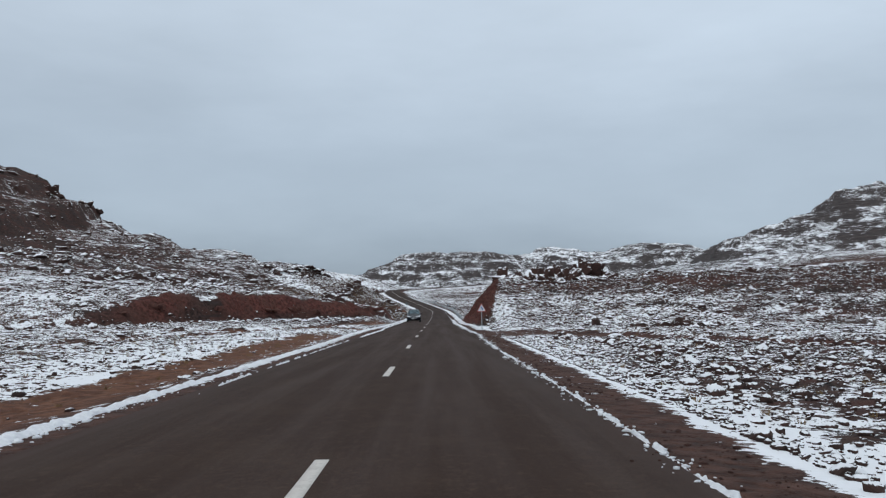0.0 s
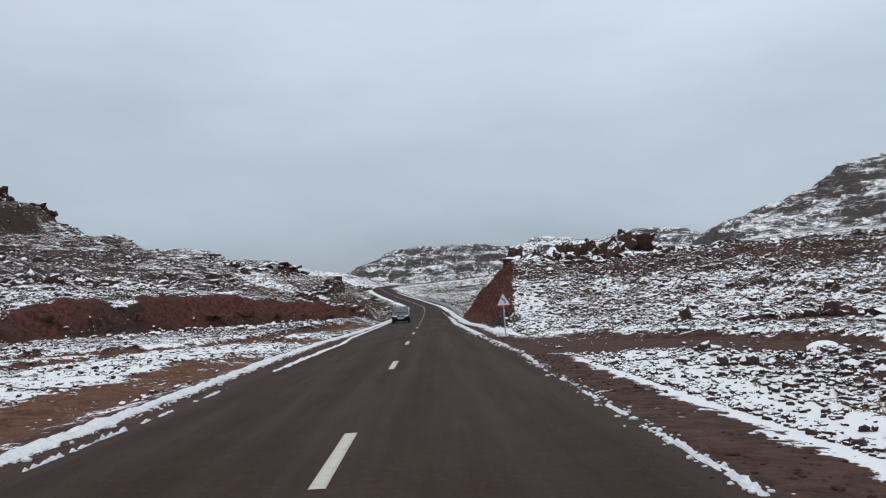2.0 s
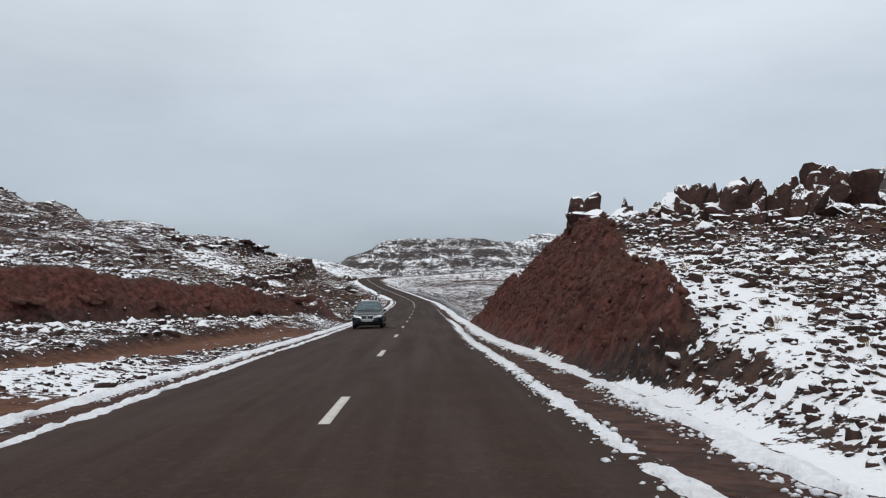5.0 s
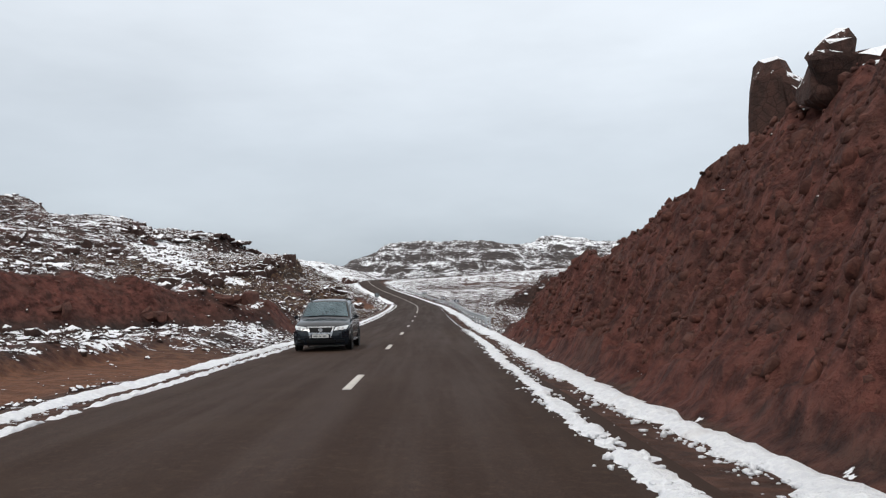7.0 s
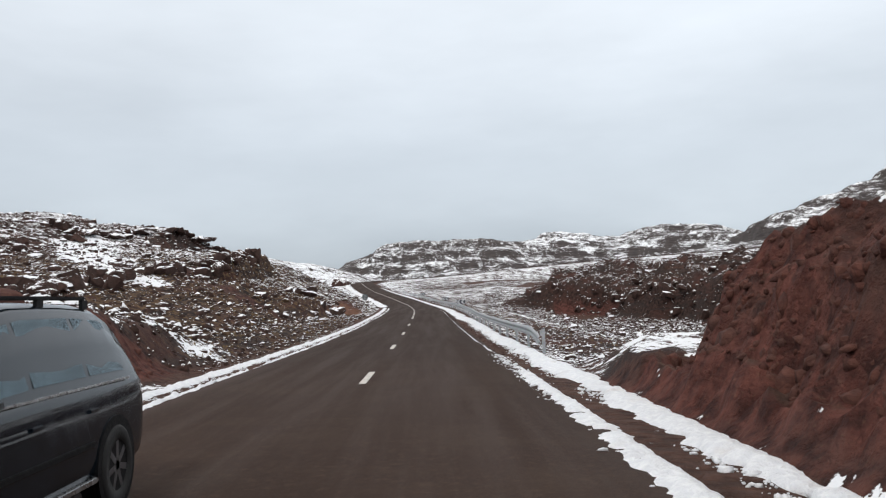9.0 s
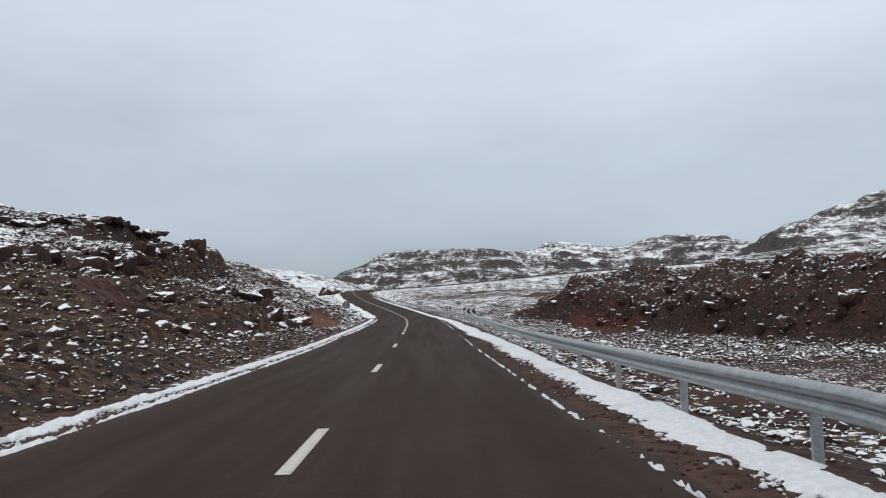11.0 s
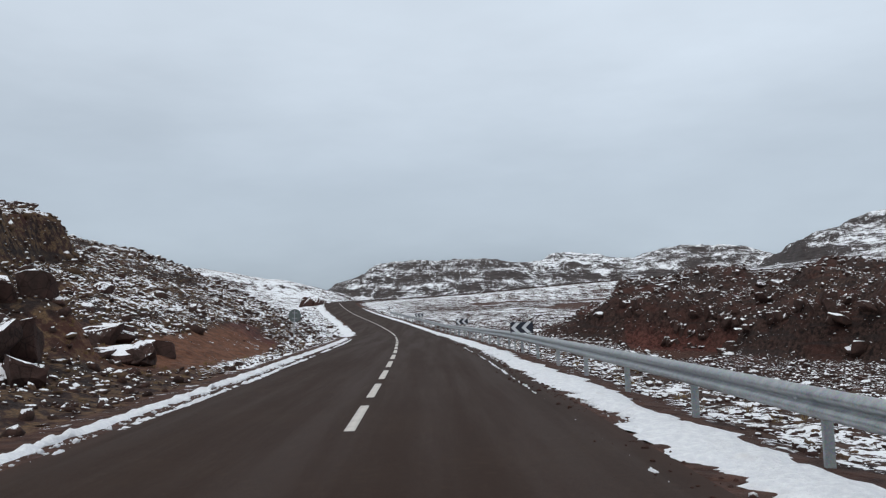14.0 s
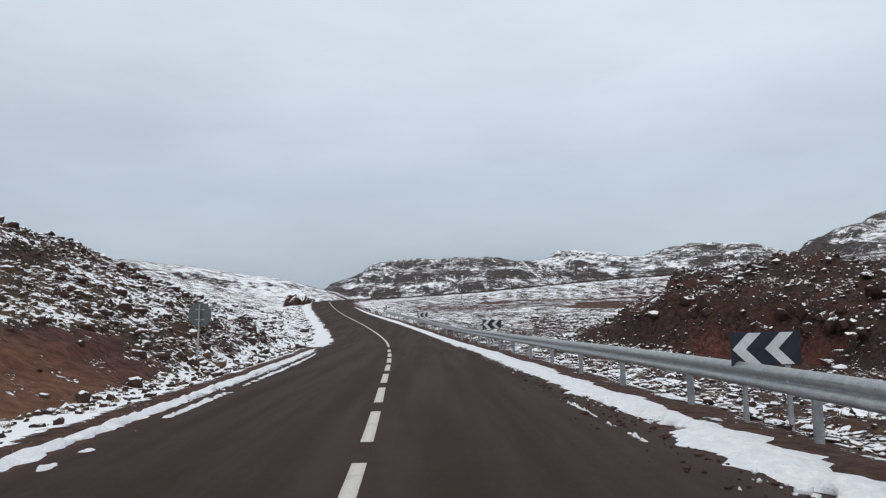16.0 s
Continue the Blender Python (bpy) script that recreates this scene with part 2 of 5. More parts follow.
RED_S = mat_plain("faded_red_sheet", (0.42, 0.06, 0.05), 0.45, 0, 0.15)
BLUE_S = mat_plain("blue_sheet", (0.02, 0.12, 0.42), 0.4, 0, 0.1)
BLACK_S = mat_plain("dark_navy_sheet", (0.012, 0.016, 0.03), 0.4, 0, 0.2)
BACK_S = mat_plain("dull_grey_sign_back", (0.13, 0.15, 0.15), 0.55, 0.4, 0.12)

# ---- shape of the land ----
def smooth(a, b, v):
    t = np.clip((v - a) / (b - a), 0, 1)
    return t * t * (3 - 2 * t)


def smin(a, b, k):
    h = np.clip(0.5 + 0.5 * (b - a) / k, 0, 1)
    return b * (1 - h) + a * h - k * h * (1 - h)


def lattice(ix, iy, seed):
    n = (ix.astype(np.int64) * 374761393 + iy.astype(np.int64) * 668265263 + seed * 974711) & 0x7FFFFFFF
    n = ((n ^ (n >> 13)) * 1274126177) & 0x7FFFFFFF
    return ((n ^ (n >> 16)) & 0xFFFF) / 65535.0


def grain(x, y, size, seed):
    """Smooth noise from 0 to 1 with bumps of about that size in metres."""
    u, v = x / size, y / size
    iu, iv = np.floor(u), np.floor(v)
    fu, fv = u - iu, v - iv
    fu, fv = fu * fu * (3 - 2 * fu), fv * fv * (3 - 2 * fv)
    a, b = lattice(iu, iv, seed), lattice(iu + 1, iv, seed)
    c, d = lattice(iu, iv + 1, seed), lattice(iu + 1, iv + 1, seed)
    return (a * (1 - fu) + b * fu) * (1 - fv) + (c * (1 - fu) + d * fu) * fv


def rough(x, y, size, seed, octaves=4, gain=0.5):
    out, amp, total = 0, 1.0, 0
    for k in range(octaves):
        s, c = math.sin(1.1 * k + 0.4), math.cos(1.1 * k + 0.4)
        out = out + amp * grain(c * x - s * y, s * x + c * y, size / 2.03**k, seed + 17 * k)
        total += amp
        amp *= gain
    return out / total


def ridged(x, y, size, seed, octaves=4):
    out, amp, total = 0, 1.0, 0
    for k in range(octaves):
        s, c = math.sin(0.9 * k), math.cos(0.9 * k)
        out = out + amp * (1 - np.abs(2 * grain(c * x - s * y, s * x + c * y, size / 2.1**k, seed + 31 * k) - 1))
        total += amp
        amp *= 0.5
    return out / total


# centre line of the road: x, y, z
ROUTE = [(0, -120, 0.5), (0, -60, 0.47), (0, -10, 0.43), (0, 20, 0.31), (0, 50, 0.06), (0, 80, -0.24), (0, 110, -0.53), (0, 140, -0.67),
         (0, 160, -0.6), (-0.02, 180, -0.3), (-0.16, 194, -0.08), (-0.3, 200, 0.0), (-0.95, 220, 0.2), (-2.2, 241, 0.55), (-4.9, 263, 1.5), (-12.2, 310, 4.0),
         (-17.6, 346, 6.6), (-18.6, 362, 7.6), (-15, 378, 8.4), (-5, 389, 9.0), (14, 398, 10.2), (50, 410, 13.0), (110, 432, 16.5), (200, 470, 21.0)]


def spline(points, step):
    """Evenly spaced points on a smooth curve through the given ones."""
    p = [Vector(q) for q in points]
    p = [2 * p[0] - p[1]] + p + [2 * p[-1] - p[-2]]
    fine = []
    for k in range(1, len(p) - 2):
        a, b, c, d = p[k - 1:k + 3]
        n = max(4, int((c - b).length / 0.5))
        ta = (c - a) / max(1e-6, (b - a).length + (c - b).length) * (c - b).length
        tb = (d - b) / max(1e-6, (c - b).length + (d - c).length) * (c - b).length
        for i in range(n):
            t = i / n
            fine.append((2 * t**3 - 3 * t**2 + 1) * b + (t**3 - 2 * t**2 + t) * ta + (-2 * t**3 + 3 * t**2) * c + (t**3 - t**2) * tb)
    fine = np.array([tuple(v) for v in fine + [p[-2]]])
    run = np.r_[0, np.cumsum(np.linalg.norm(np.diff(fine[:, :2], axis=0), axis=1))]
    s = np.arange(0, run[-1], step)
    return s, np.stack([np.interp(s, run, fine[:, k]) for k in range(3)], 1)


RS, RP = spline(ROUTE, 1.0)
RT = np.gradient(RP[:, :2], axis=0)
RT /= np.linalg.norm(RT, axis=1)[:, None]
START = 120.0  # run length of the point y = 0


def beside(s, u):
    """The point u metres right of the centre line at the run length s (0 at y = 0), and the road's height there."""
    k = np.asarray(s) + START
    x, y, z = (np.interp(k, RS, RP[:, i]) for i in range(3))
    tx, ty = np.interp(k, RS, RT[:, 0]), np.interp(k, RS, RT[:, 1])
    return x + u * ty, y - u * tx, z


def from_road(x, y):
    """Distance to the right of the centre line, and the road's height beside the point."""
    u, z = x.copy(), np.interp(y, RP[:260, 1], RP[:260, 2])
    far = np.nonzero((y > 128) & (y < 640) & (x > -160) & (x < 330))[0]
    for part_ in np.array_split(far, max(1, len(far) // 4000)):
        if len(part_) == 0:
            continue
        dx, dy = x[part_, None] - RP[None, 220:, 0], y[part_, None] - RP[None, 220:, 1]
        k = np.argmin(dx * dx + dy * dy, axis=1)
        r = np.arange(len(part_))
        t = RT[220:][k]
        side = dx[r, k] * t[:, 1] - dy[r, k] * t[:, 0]
        u[part_] = np.where(side >= 0, 1, -1) * np.sqrt(dx[r, k] ** 2 + dy[r, k] ** 2)
        z[part_] = RP[220:, 2][k]
    u = np.where((y >= 640) | ((y > 128) & ((x <= -160) | (x >= 330))), x + np.where(x < 0, np.where(y >= 640, -60.0, 12.0), np.where(y >= 640, 60.0, 0.0)), u)
    return u, z


FAR_CREST = ((-600, -260, -110, -66, -54, -45, -40, -30, -18, 0, 20, 45, 66, 84, 96, 111, 135, 158, 176, 190, 218, 232, 246, 265, 320, 600),
             (10, 16, 22, 28, 33, 36, 39, 43, 45, 47.2, 46.5, 45, 42.5, 45, 49, 52, 50.5, 47.5, 51, 54, 53, 49, 44, 44, 42, 40))
FAR_LINE = ((-600, 60, 110, 200, 235, 600), (735, 735, 764, 764, 735, 700))
PEAK_CREST = ((150, 186, 198, 204, 211, 222, 246, 262, 276, 284, 292, 312, 420, 700, 1100), (20, 28, 32, 40, 44, 47, 55, 60, 65, 71, 78, 82, 100, 140, 190))


def land(x, y):
    """Height of the ground, and how much of it is snow, bare red earth, lumps and dry tufts."""
    u, rz = from_road(x, y)
    w1 = rough(x, y, 9.0, 3, 4) - 0.5
    w2 = rough(x, y, 40.0, 5, 4) - 0.5
    near = 1 - smooth(230, 420, np.hypot(x, y - 110) * 0.9)
    crag = ridged(x, y, 7.0, 11, 5)

    # valley floor, rising gently ahead
    floor = np.interp(y, (-400, -60, 0, 50, 110, 140, 200, 262, 312, 366, 420, 520, 800, 1500), (2, 0.3, 0.1, -0.3, -0.9, -1.1, -0.5, 1.0, 3.4, 6.6, 8.5, 12, 16, 20))
    z = floor + 0.7 * w1 + 1.2 * w2 * smooth(10, 60, np.abs(u))
    z = z - 0.55 * smooth(5, 9, u) * (1 - smooth(52, 62, y))
    z = z - 3.6 * smooth(7, 24, u) * smooth(126, 165, y) * (1 - smooth(235, 320, y))
    z = z + smooth(60, 260, x) * np.interp(y, (-200, 60, 250, 500, 700), (0, 2, 10, 20, 20))

    # left: a low red bank that comes up to the road, and the long hill behind it
    q = -(x + 32) * 0.813 + (y - 85) * 0.582
    p = (x + 32) * 0.582 + (y - 85) * 0.813
    bank = np.interp(p, (-60, -25, -9, 0, 8, 25, 38, 46, 60), (0.2, 0.4, 0.9, 2.2, 3.4, 3.6, 2.6, 1.6, 0.6))
    qq = np.maximum(q, 0)
    hill = bank * smooth(0, 3.2, q + 1.2 * w1) + 0.094 * qq + 0.0004 * qq**2
    ul = np.maximum(-u - 5.2, 0)
    foot = np.where(y < 128, 1.3, np.interp(y, (128, 138, 150, 185, 205, 222, 234, 262, 600), (1.2, 0.28, 0.28, 0.32, 0.42, 0.50, 0.44, 0.22, 0.20)))
    side = foot * np.minimum(ul, 50) + 0.5 * np.maximum(ul - 50, 0) * (1 - 0.85 * smooth(255, 330, y)) + 0.25 * w1 * smooth(0, 6, ul)
    step = np.interp(y, (130, 150, 185, 204, 214), (0.4, 2.0, 2.4, 2.0, 0)) * (0.7 + 0.8 * rough(x, y, 5.0, 207, 2))
    brow = ul + 5 * w1 + 1.5 * (crag - 0.5)
    side = side + step * smooth(12.4, 14.0, brow)
    knuckle = np.interp(y, (146, 158, 176, 186, 194), (0, 1.0, 1.6, 1.5, 0)) * smooth(0.35, 0.55, rough(x, y, 7.0, 271, 3))
    side = side + knuckle * smooth(2.0, 3.4, ul + 4 * w1 + 1.5 * (crag - 0.5)) * (1 - 0.7 * smooth(7, 14, ul))
    hill = smin(hill + 0.5 * w2 * smooth(5, 40, qq), side, 0.8)
    hill = np.where(q > -2, np.maximum(hill, 0), 0) * smooth(-1.5, 0.6, q)
    terraces = 1.6 * smooth(0.42, 0.62, np.mod(hill * 0.16 + 0.3 * w2, 1)) * smooth(25, 60, qq) * smooth(20, 40, ul)
    brink = np.interp(x + 3 * w1, (-170, -140, -134, -131, -121, -116.5, -113.5, -103, -93, -76, -65, -52, -42, -37, -33.2, -31.2, -28.2, -24, -19, -15), (13, 9, 8, 4.5, 3.5, 2.2, -2.2, -3, -2, -1.9, -1.7, -1.4, -0.9, -0.6, -0.2, -1.5, -1.6, -0.6, 0.4, 0.2))
    brink = brink + np.interp(y, (205, 222, 236), (1.3, 1.0, -0.7)) * smooth(-50, -42, x) * (1 - smooth(-33.4, -31.6, x))
    hill = hill + brink * smooth(196, 214, y) * (1 - smooth(330, 370, y)) * (u < -8)
    hill = hill - np.interp(x, (-110, -80, -64, -50, -34, -26), (0, 0, 1.4, 4.0, 3.2, 0)) * smooth(370, 405, y)
    hill = np.minimum(hill, 52 + 10 * w2)
    left = np.maximum(hill + terraces, 0) * (x < 60) * (1 - smooth(350, 380, y) * smooth(-48, -14, x))
    z = z + np.where(y < 640, left, left * 0.5) * (1 - smooth(420, 560, y))

    # right: the cut hill with crags on its crest
    y0 = np.where(x > 14, np.maximum(63.5 - 0.5 * (x - 14), 36), 63.5)
    front = np.interp(y - y0 + 3.0 * w1, (-1, 0, 6, 10, 13.5, 17.5, 22, 26, 30, 34, 37, 200), (0, 0.15, 0.6, 1.3, 2.2, 2.8, 3.8, 4.7, 5.4, 5.9, 6.2, 8.5))
    face = np.maximum(u - 4.78 - 0.4 * w1, 0) * (1.75 + 0.4 * w1)
    top = np.interp(y, (60, 88, 96, 98.5, 100, 102, 105, 109, 113.5, 116, 121, 126, 150, 200), (6.4, 6.2, 5.4, 4.6, 4.1, 3.7, 3.4, 3.25, 3.1, 3.0, 2.7, 2.0, 1.6, 1.0)) + np.interp(x, (14, 40, 80, 200), (0, -0.6, 0, 6))
    back = np.maximum(np.interp(x, (5, 7, 10, 20, 60, 200), (119.2, 119.8, 124, 131, 150, 260)) - y, 0) * 1.5
    cutting = smin(smin(front, face, 0.4), smin(top + 0.4 * w2, back, 0.5), 0.7)
    cutting = np.maximum(cutting, 0) * (x > 3) * (y > 20)
    z = z + cutting * (1 - smooth(180, 300, x) * 0.3)

    # right: the dark mound beyond the hollow
    ma, mp = (x - 24) * 0.702 - (y - 272) * 0.712, (x - 24) * 0.712 + (y - 272) * 0.702
    mp = mp - np.interp(ma, (-10, 20, 36, 49, 80), (-4.5, -4.2, -8.5, -17, -30)) + 5 * w1
    long_ = smooth(-12, 9, ma + 3 * w1) * (1 - smooth(110, 170, ma))
    cross = np.interp(mp, (-5, -1, 0, 2.2, 5, 9, 13, 30, 50), (0, 0.3, 0.8, 4.9, 6.4, 8.0, 8.9, 7.4, 0))
    z = z - 0.9 * smooth(17, 27, x) * smooth(195, 225, y) * (1 - smooth(290, 320, y)) * (x < 200)
    z = z + cross * long_ * (1 + 0.5 * w1) * (0.9 + 0.004 * np.clip(ma, 0, 90)) * (x > 10)

    # distant hills: the flat-topped ridge ahead, the range beside it, and the peak to the right
    big, small_ = ridged(x, y, 44.0, 41, 6), ridged(x, y, 15.0, 47, 5)
    fc = np.interp(x + 8 * w2, *FAR_CREST)
    gf = np.interp(y - np.interp(x, *FAR_LINE), (-250, -160, -100, -62, -34, 0, 70, 220, 900), (0, 0.10, 0.30, 0.46, 0.80, 1.0, 0.94, 0.6, 0.0))
    pc = np.interp(x + 6 * w2, *PEAK_CREST)
    gp = np.interp(y - 598 + 0.10 * np.maximum(x - 205, 0), (-200, -150, -90, -40, -12, 0, 25, 60, 130, 500), (0, 0.10, 0.36, 0.72, 0.93, 1.0, 0.93, 0.78, 0.5, 0.0)) * smooth(165, 205, x)
    z = np.maximum(z, np.where(x > 3, np.interp(y, (125, 165), (0, -9)), 0.0))
    z = np.maximum(z, np.where(gf > 0, 0.0, -60.0) + fc * gf + (8 * (big - 0.68) + 3.0 * (small_ - 0.68)) * smooth(0.1, 0.5, gf) * (y < 1500))
    z = np.maximum(z, np.where(gp > 0, 0.0, -60.0) + pc * gp + (9 * (big - 0.68) + 3.4 * (small_ - 0.68)) * smooth(0.05, 0.5, gp))
    ledge = smooth(0.30, 0.5, np.mod(z * 0.11 + 0.5 * w2, 1)) * smooth(480, 560, y) * 1.3 * (z > 16)
    z = z + ledge

    # stones, ruts and rubble
    gx, gn = np.abs(u), rough(x, y, 1.1, 23, 3)
    lump = np.clip(0.55 * gn + 0.45 * rough(x, y, 0.45, 29, 2), 0, 1)
    off = smooth(4.6, 7.0, gx)
    z = z + (lump - 0.45) * 0.42 * off * near + (crag - 0.6) * 0.9 * near * smooth(8, 14, gx) * smooth(0.5, 2.0, left + cutting + cross * long_ * (x > 10))
    facing = smooth(0.0, 0.18, cutting) * (1 - smooth(-0.3, 0.5, face - cutting - 0.5)) * (u < 14) * smooth(-0.6, 0.5, y - 78.4 + 2.7 * np.clip(cutting, 0, 1.5) + 1.5 * w1)
    z = z + facing * ((ridged(x * 0.35, y, 2.4, 57, 4) - 0.6) * 0.9 + (ridged(x, y, 0.8, 63, 3) - 0.6) * 0.85)

    z = z + smooth(1.5, 3, cross * long_ * (x > 10)) * ((ridged(x, y, 5.0, 151, 4) - 0.55) * 2.6 + (ridged(x, y, 1.7, 157, 3) - 0.55) * 1.3)
    banked = smooth(0.3, 1.5, q) * (1 - smooth(3.5, 5, q)) * (x < -4) * (y < 130) * smooth(-40, -25, p)
    z = z + banked * ((ridged(p, q * 0.4, 3.4, 231, 4) - 0.55) * 1.1)

    # side tracks of trodden red earth
    ty = np.interp(x, (3, 8, 12, 16, 22, 30, 45, 90), (53.5, 52, 48, 42.5, 36.5, 31, 25, 14)) + 1.5 * np.sin(x * 0.21)
    tw = np.interp(x, (3, 8, 12, 16, 22, 40), (7, 8, 8, 6.4, 5, 4))
    track = (1 - smooth(0.6, 1.0, np.abs(y - ty - 0.8 * w1) / tw)) * (x > 3)
    lx = np.interp(y, (40, 66, 84, 100, 112), (-22, -13, -8.5, -6.6, -5.6))
    track = np.maximum(track, (1 - smooth(0.6, 1.1, np.abs(x - lx - 1.6 * w1) / 2.2)) * smooth(40, 52, y) * (1 - smooth(104, 114, y)) * (x < -3))
    fork = np.interp(x, (-40, -20, -12, -5), (60, 65.5, 69.5, 70.5))
    track = np.maximum(track, (1 - smooth(0.65, 1.05, np.abs(y - fork - 1.5 * w1) / np.interp(x, (-30, -12, -5), (2.6, 4.2, 4.4)))) * (x < -3) * (x > -60))
    z = z * (1 - track) + track * (np.where(x > 0, np.interp(x, (3, 8, 20), (0.0, -0.25, -0.45)), -0.25) + np.interp(y, (0, 50, 110), (0.2, 0, -0.35)) + 0.12 * w1)

    # the road's bed and shoulders
    bed = rz - 0.03 - 0.3 * smooth(280, 350, y) - 0.03 * smooth(3.4, 4.4, gx) - 0.12 * smooth(4.4, 6.0, gx) + 0.05 * (gn - 0.5) * smooth(3.9, 4.6, gx)
    incut = (u > 0) * smooth(73, 76, y) * (1 - smooth(120, 125, y))
    blend = smooth(np.where(u > 0, 5.0, 4.7) - 0.35 * incut, np.where(u > 0, 6.6, 7.2) - 1.45 * incut + 24 * smooth(330, 385, y), gx)
    blend = np.where(y > 560, 1.0, blend)
    z = bed * (1 - blend) + z * blend

    # cover
    cover = 0.47 + 0.30 * w2 + 0.18 * w1
    cover = cover + 0.10 * (1 - smooth(6, 16, gx)) * off + 0.11 * smooth(-4, 0, -q) * (x < -4) * (1 - smooth(70, 95, y))
    cover = cover - (0.08 * smooth(3, 10, ul) + 0.13 * smooth(0.5, 2.0, ul) * (1 - smooth(12, 22, ul))) * smooth(125, 140, y) * (1 - 0.35 * smooth(176, 190, y)) * (1 - smooth(226, 244, y))
    cover = cover + 0.02 * smooth(225, 255, y) * (u < -4) * (x < -3) * (1 - smooth(430, 500, y)) * (1 - smooth(34, 60, ul))
    cover = cover - 0.03 * smooth(240, 300, y) * (1 - smooth(430, 470, y)) * (u > 4)
    cover = cover + 0.05 * (1 - smooth(2.2, 4.5, cutting)) * smooth(0.05, 0.4, cutting) - 0.21 * smooth(2.7, 3.9, cutting + 1.5 * w1) * (y < 130) - 0.15 * smooth(20, 30, x) * smooth(0.2, 1.0, cutting) * (y < 130)
    cover = cover - 0.15 * smooth(5.6, 8, u) * smooth(126, 136, y) * (1 - smooth(250, 290, y))
    cover = cover + 0.05 * smooth(400, 460, y)
    cover = cover - 0.38 * (u < 0) * smooth(4.7, 5.3, gx) * (1 - smooth(7, 12, ul)) * smooth(126, 134, y) * (1 - smooth(184, 198, y))
    cover = cover - 0.03 * (u < 0) * smooth(11, 14, ul) * (1 - smooth(35, 50, ul)) * smooth(126, 140, y) * (1 - smooth(196, 208, y))
    cover = cover - 0.12 * smooth(50, 80, ul) * smooth(150, 190, y) * (1 - smooth(400, 460, y)) * (u < 0)
    cover = cover - 0.13 * (u < 0) * smooth(4.9, 5.5, gx) * (1 - smooth(9, 17, gx)) * smooth(60, 66, y) * (1 - smooth(126, 132, y))
    cover = cover - (0.18 * smooth(6.0, 7.0, u) * (1 - smooth(8.5, 11, u)) + 0.03) * (u > 5) * (1 - smooth(40, 46, y))
    cover = cover - 0.06 * (u < -9) * (1 - smooth(-3, 0, q)) * (y < 60)
    cover = cover - 0.07 * smooth(3, 6, q) * (u < -9) * (y < 200)
    cover = cover + 0.30 * (u < 0) * smooth(4.5, 4.9, gx) * (1 - smooth(5.8, 6.8, gx)) * smooth(186, 192, y) * (1 - smooth(236, 246, y))
    onmound = smooth(1.5, 3, cross * long_ * (x > 10))
    cover = cover - 0.06 * onmound - 0.32 * onmound * (1 - smooth(2.5, 4.5, mp + 3 * w1))
    cover = cover - 0.13 * smooth(5.0, 5.4, u) * (1 - smooth(8, 11, u)) * smooth(128, 134, y) * (1 - smooth(285, 300, y))
    cover = cover - 0.05 * smooth(-108, -114, x) * smooth(200, 240, y) * (1 - smooth(320, 380, y))
    cover = cover + (0.15 * (1 - smooth(6.0, 9.0, u)) + 0.25 * (1 - smooth(5.7, 6.8, u))) * (u > 4.3) * (y < 46)
    cover = cover + 0.10 * (rough(x * 0.22, y * 0.22 + z * 0.9, 2.2, 223, 3) - 0.30) * smooth(4, 9, q) * (u < -12) * (y < 190) * 2.2
    streak = smooth(0.46, 0.6, rough(x * 0.25, y * 0.25 + z * 0.6, 9.0, 141, 3))
    cover = cover + smooth(440, 500, y) * (0.10 * streak - 0.06)
    along = np.clip(((x + 17) * -25 + (y - 158) * 50) / 3125, 0, 1)
    gully = 1 - smooth(1.2, 3.2, np.hypot(x + 17 + 25 * along, y - 158 - 50 * along) + 5 * w1)
    gully = np.maximum(gully, 1 - smooth(0.6, 1.1, np.hypot((x + 9.5) / 4.5, (y - 133) / 4.5) + 1.2 * w1))
    cover = cover + 0.5 * gully
    cover = cover + 0.06 * (u < 0) * smooth(4.5, 7, ul) * (1 - smooth(28, 36, ul)) * smooth(182, 192, y) * (1 - smooth(224, 236, y))
    talus = smooth(0.0, 0.18, cutting) * (1 - smooth(-0.3, 0.5, face - cutting - 0.5)) * (u < 14) * (1 - smooth(76, 79, y)) - facing
    cover = cover + 0.16 * np.clip(talus, 0, 1) * (1 - smooth(7.0, 8.5, u))
    cover = cover - 0.10 * smooth(7.2, 8.4, u) * (1 - smooth(12, 15, u)) * smooth(62, 66, y) * (1 - smooth(76, 82, y))
    red = np.maximum(facing, 0.42 * smooth(2.8, 3.8, cutting) * smooth(0.46, 0.56, rough(x, y, 3.5, 261, 3)) * (y < 118) * (u > 5))
    red = np.maximum(red, smooth(0.15, 0.5, bank * smooth(0, 3.2, q) / np.maximum(bank, 0.3)) * (1 - smooth(3.0, 4.2, q + 1.2 * w1)) * smooth(-4, 6, p + 10 * w1) * (1 - smooth(46, 60, p)) * smooth(0.2, 0.9, q + w1) * smooth(0.36, 0.46, rough(x, y, 5, 241, 3)))
    red = np.maximum(red, 0.5 * smooth(0.56, 0.66, rough(x, y, 6, 211, 3)) * smooth(2, 4, ul) * (1 - smooth(14, 18, ul)) * smooth(132, 142, y) * (1 - smooth(172, 184, y)))
    red = np.maximum(red, 0.8 * smooth(0.55, 0.6, rough(x, y, 14, 77, 3)) * smooth(-1, 0, u) * (gx > 30) * (y > 240) * (y < 420) * (1 - onmound))
    red = np.maximum(red, 0.85 * (1 - smooth(0.5, 1.0, np.hypot((x - 19) / 5.5, (y - 61.5) / 2.6) + 0.7 * w1)))
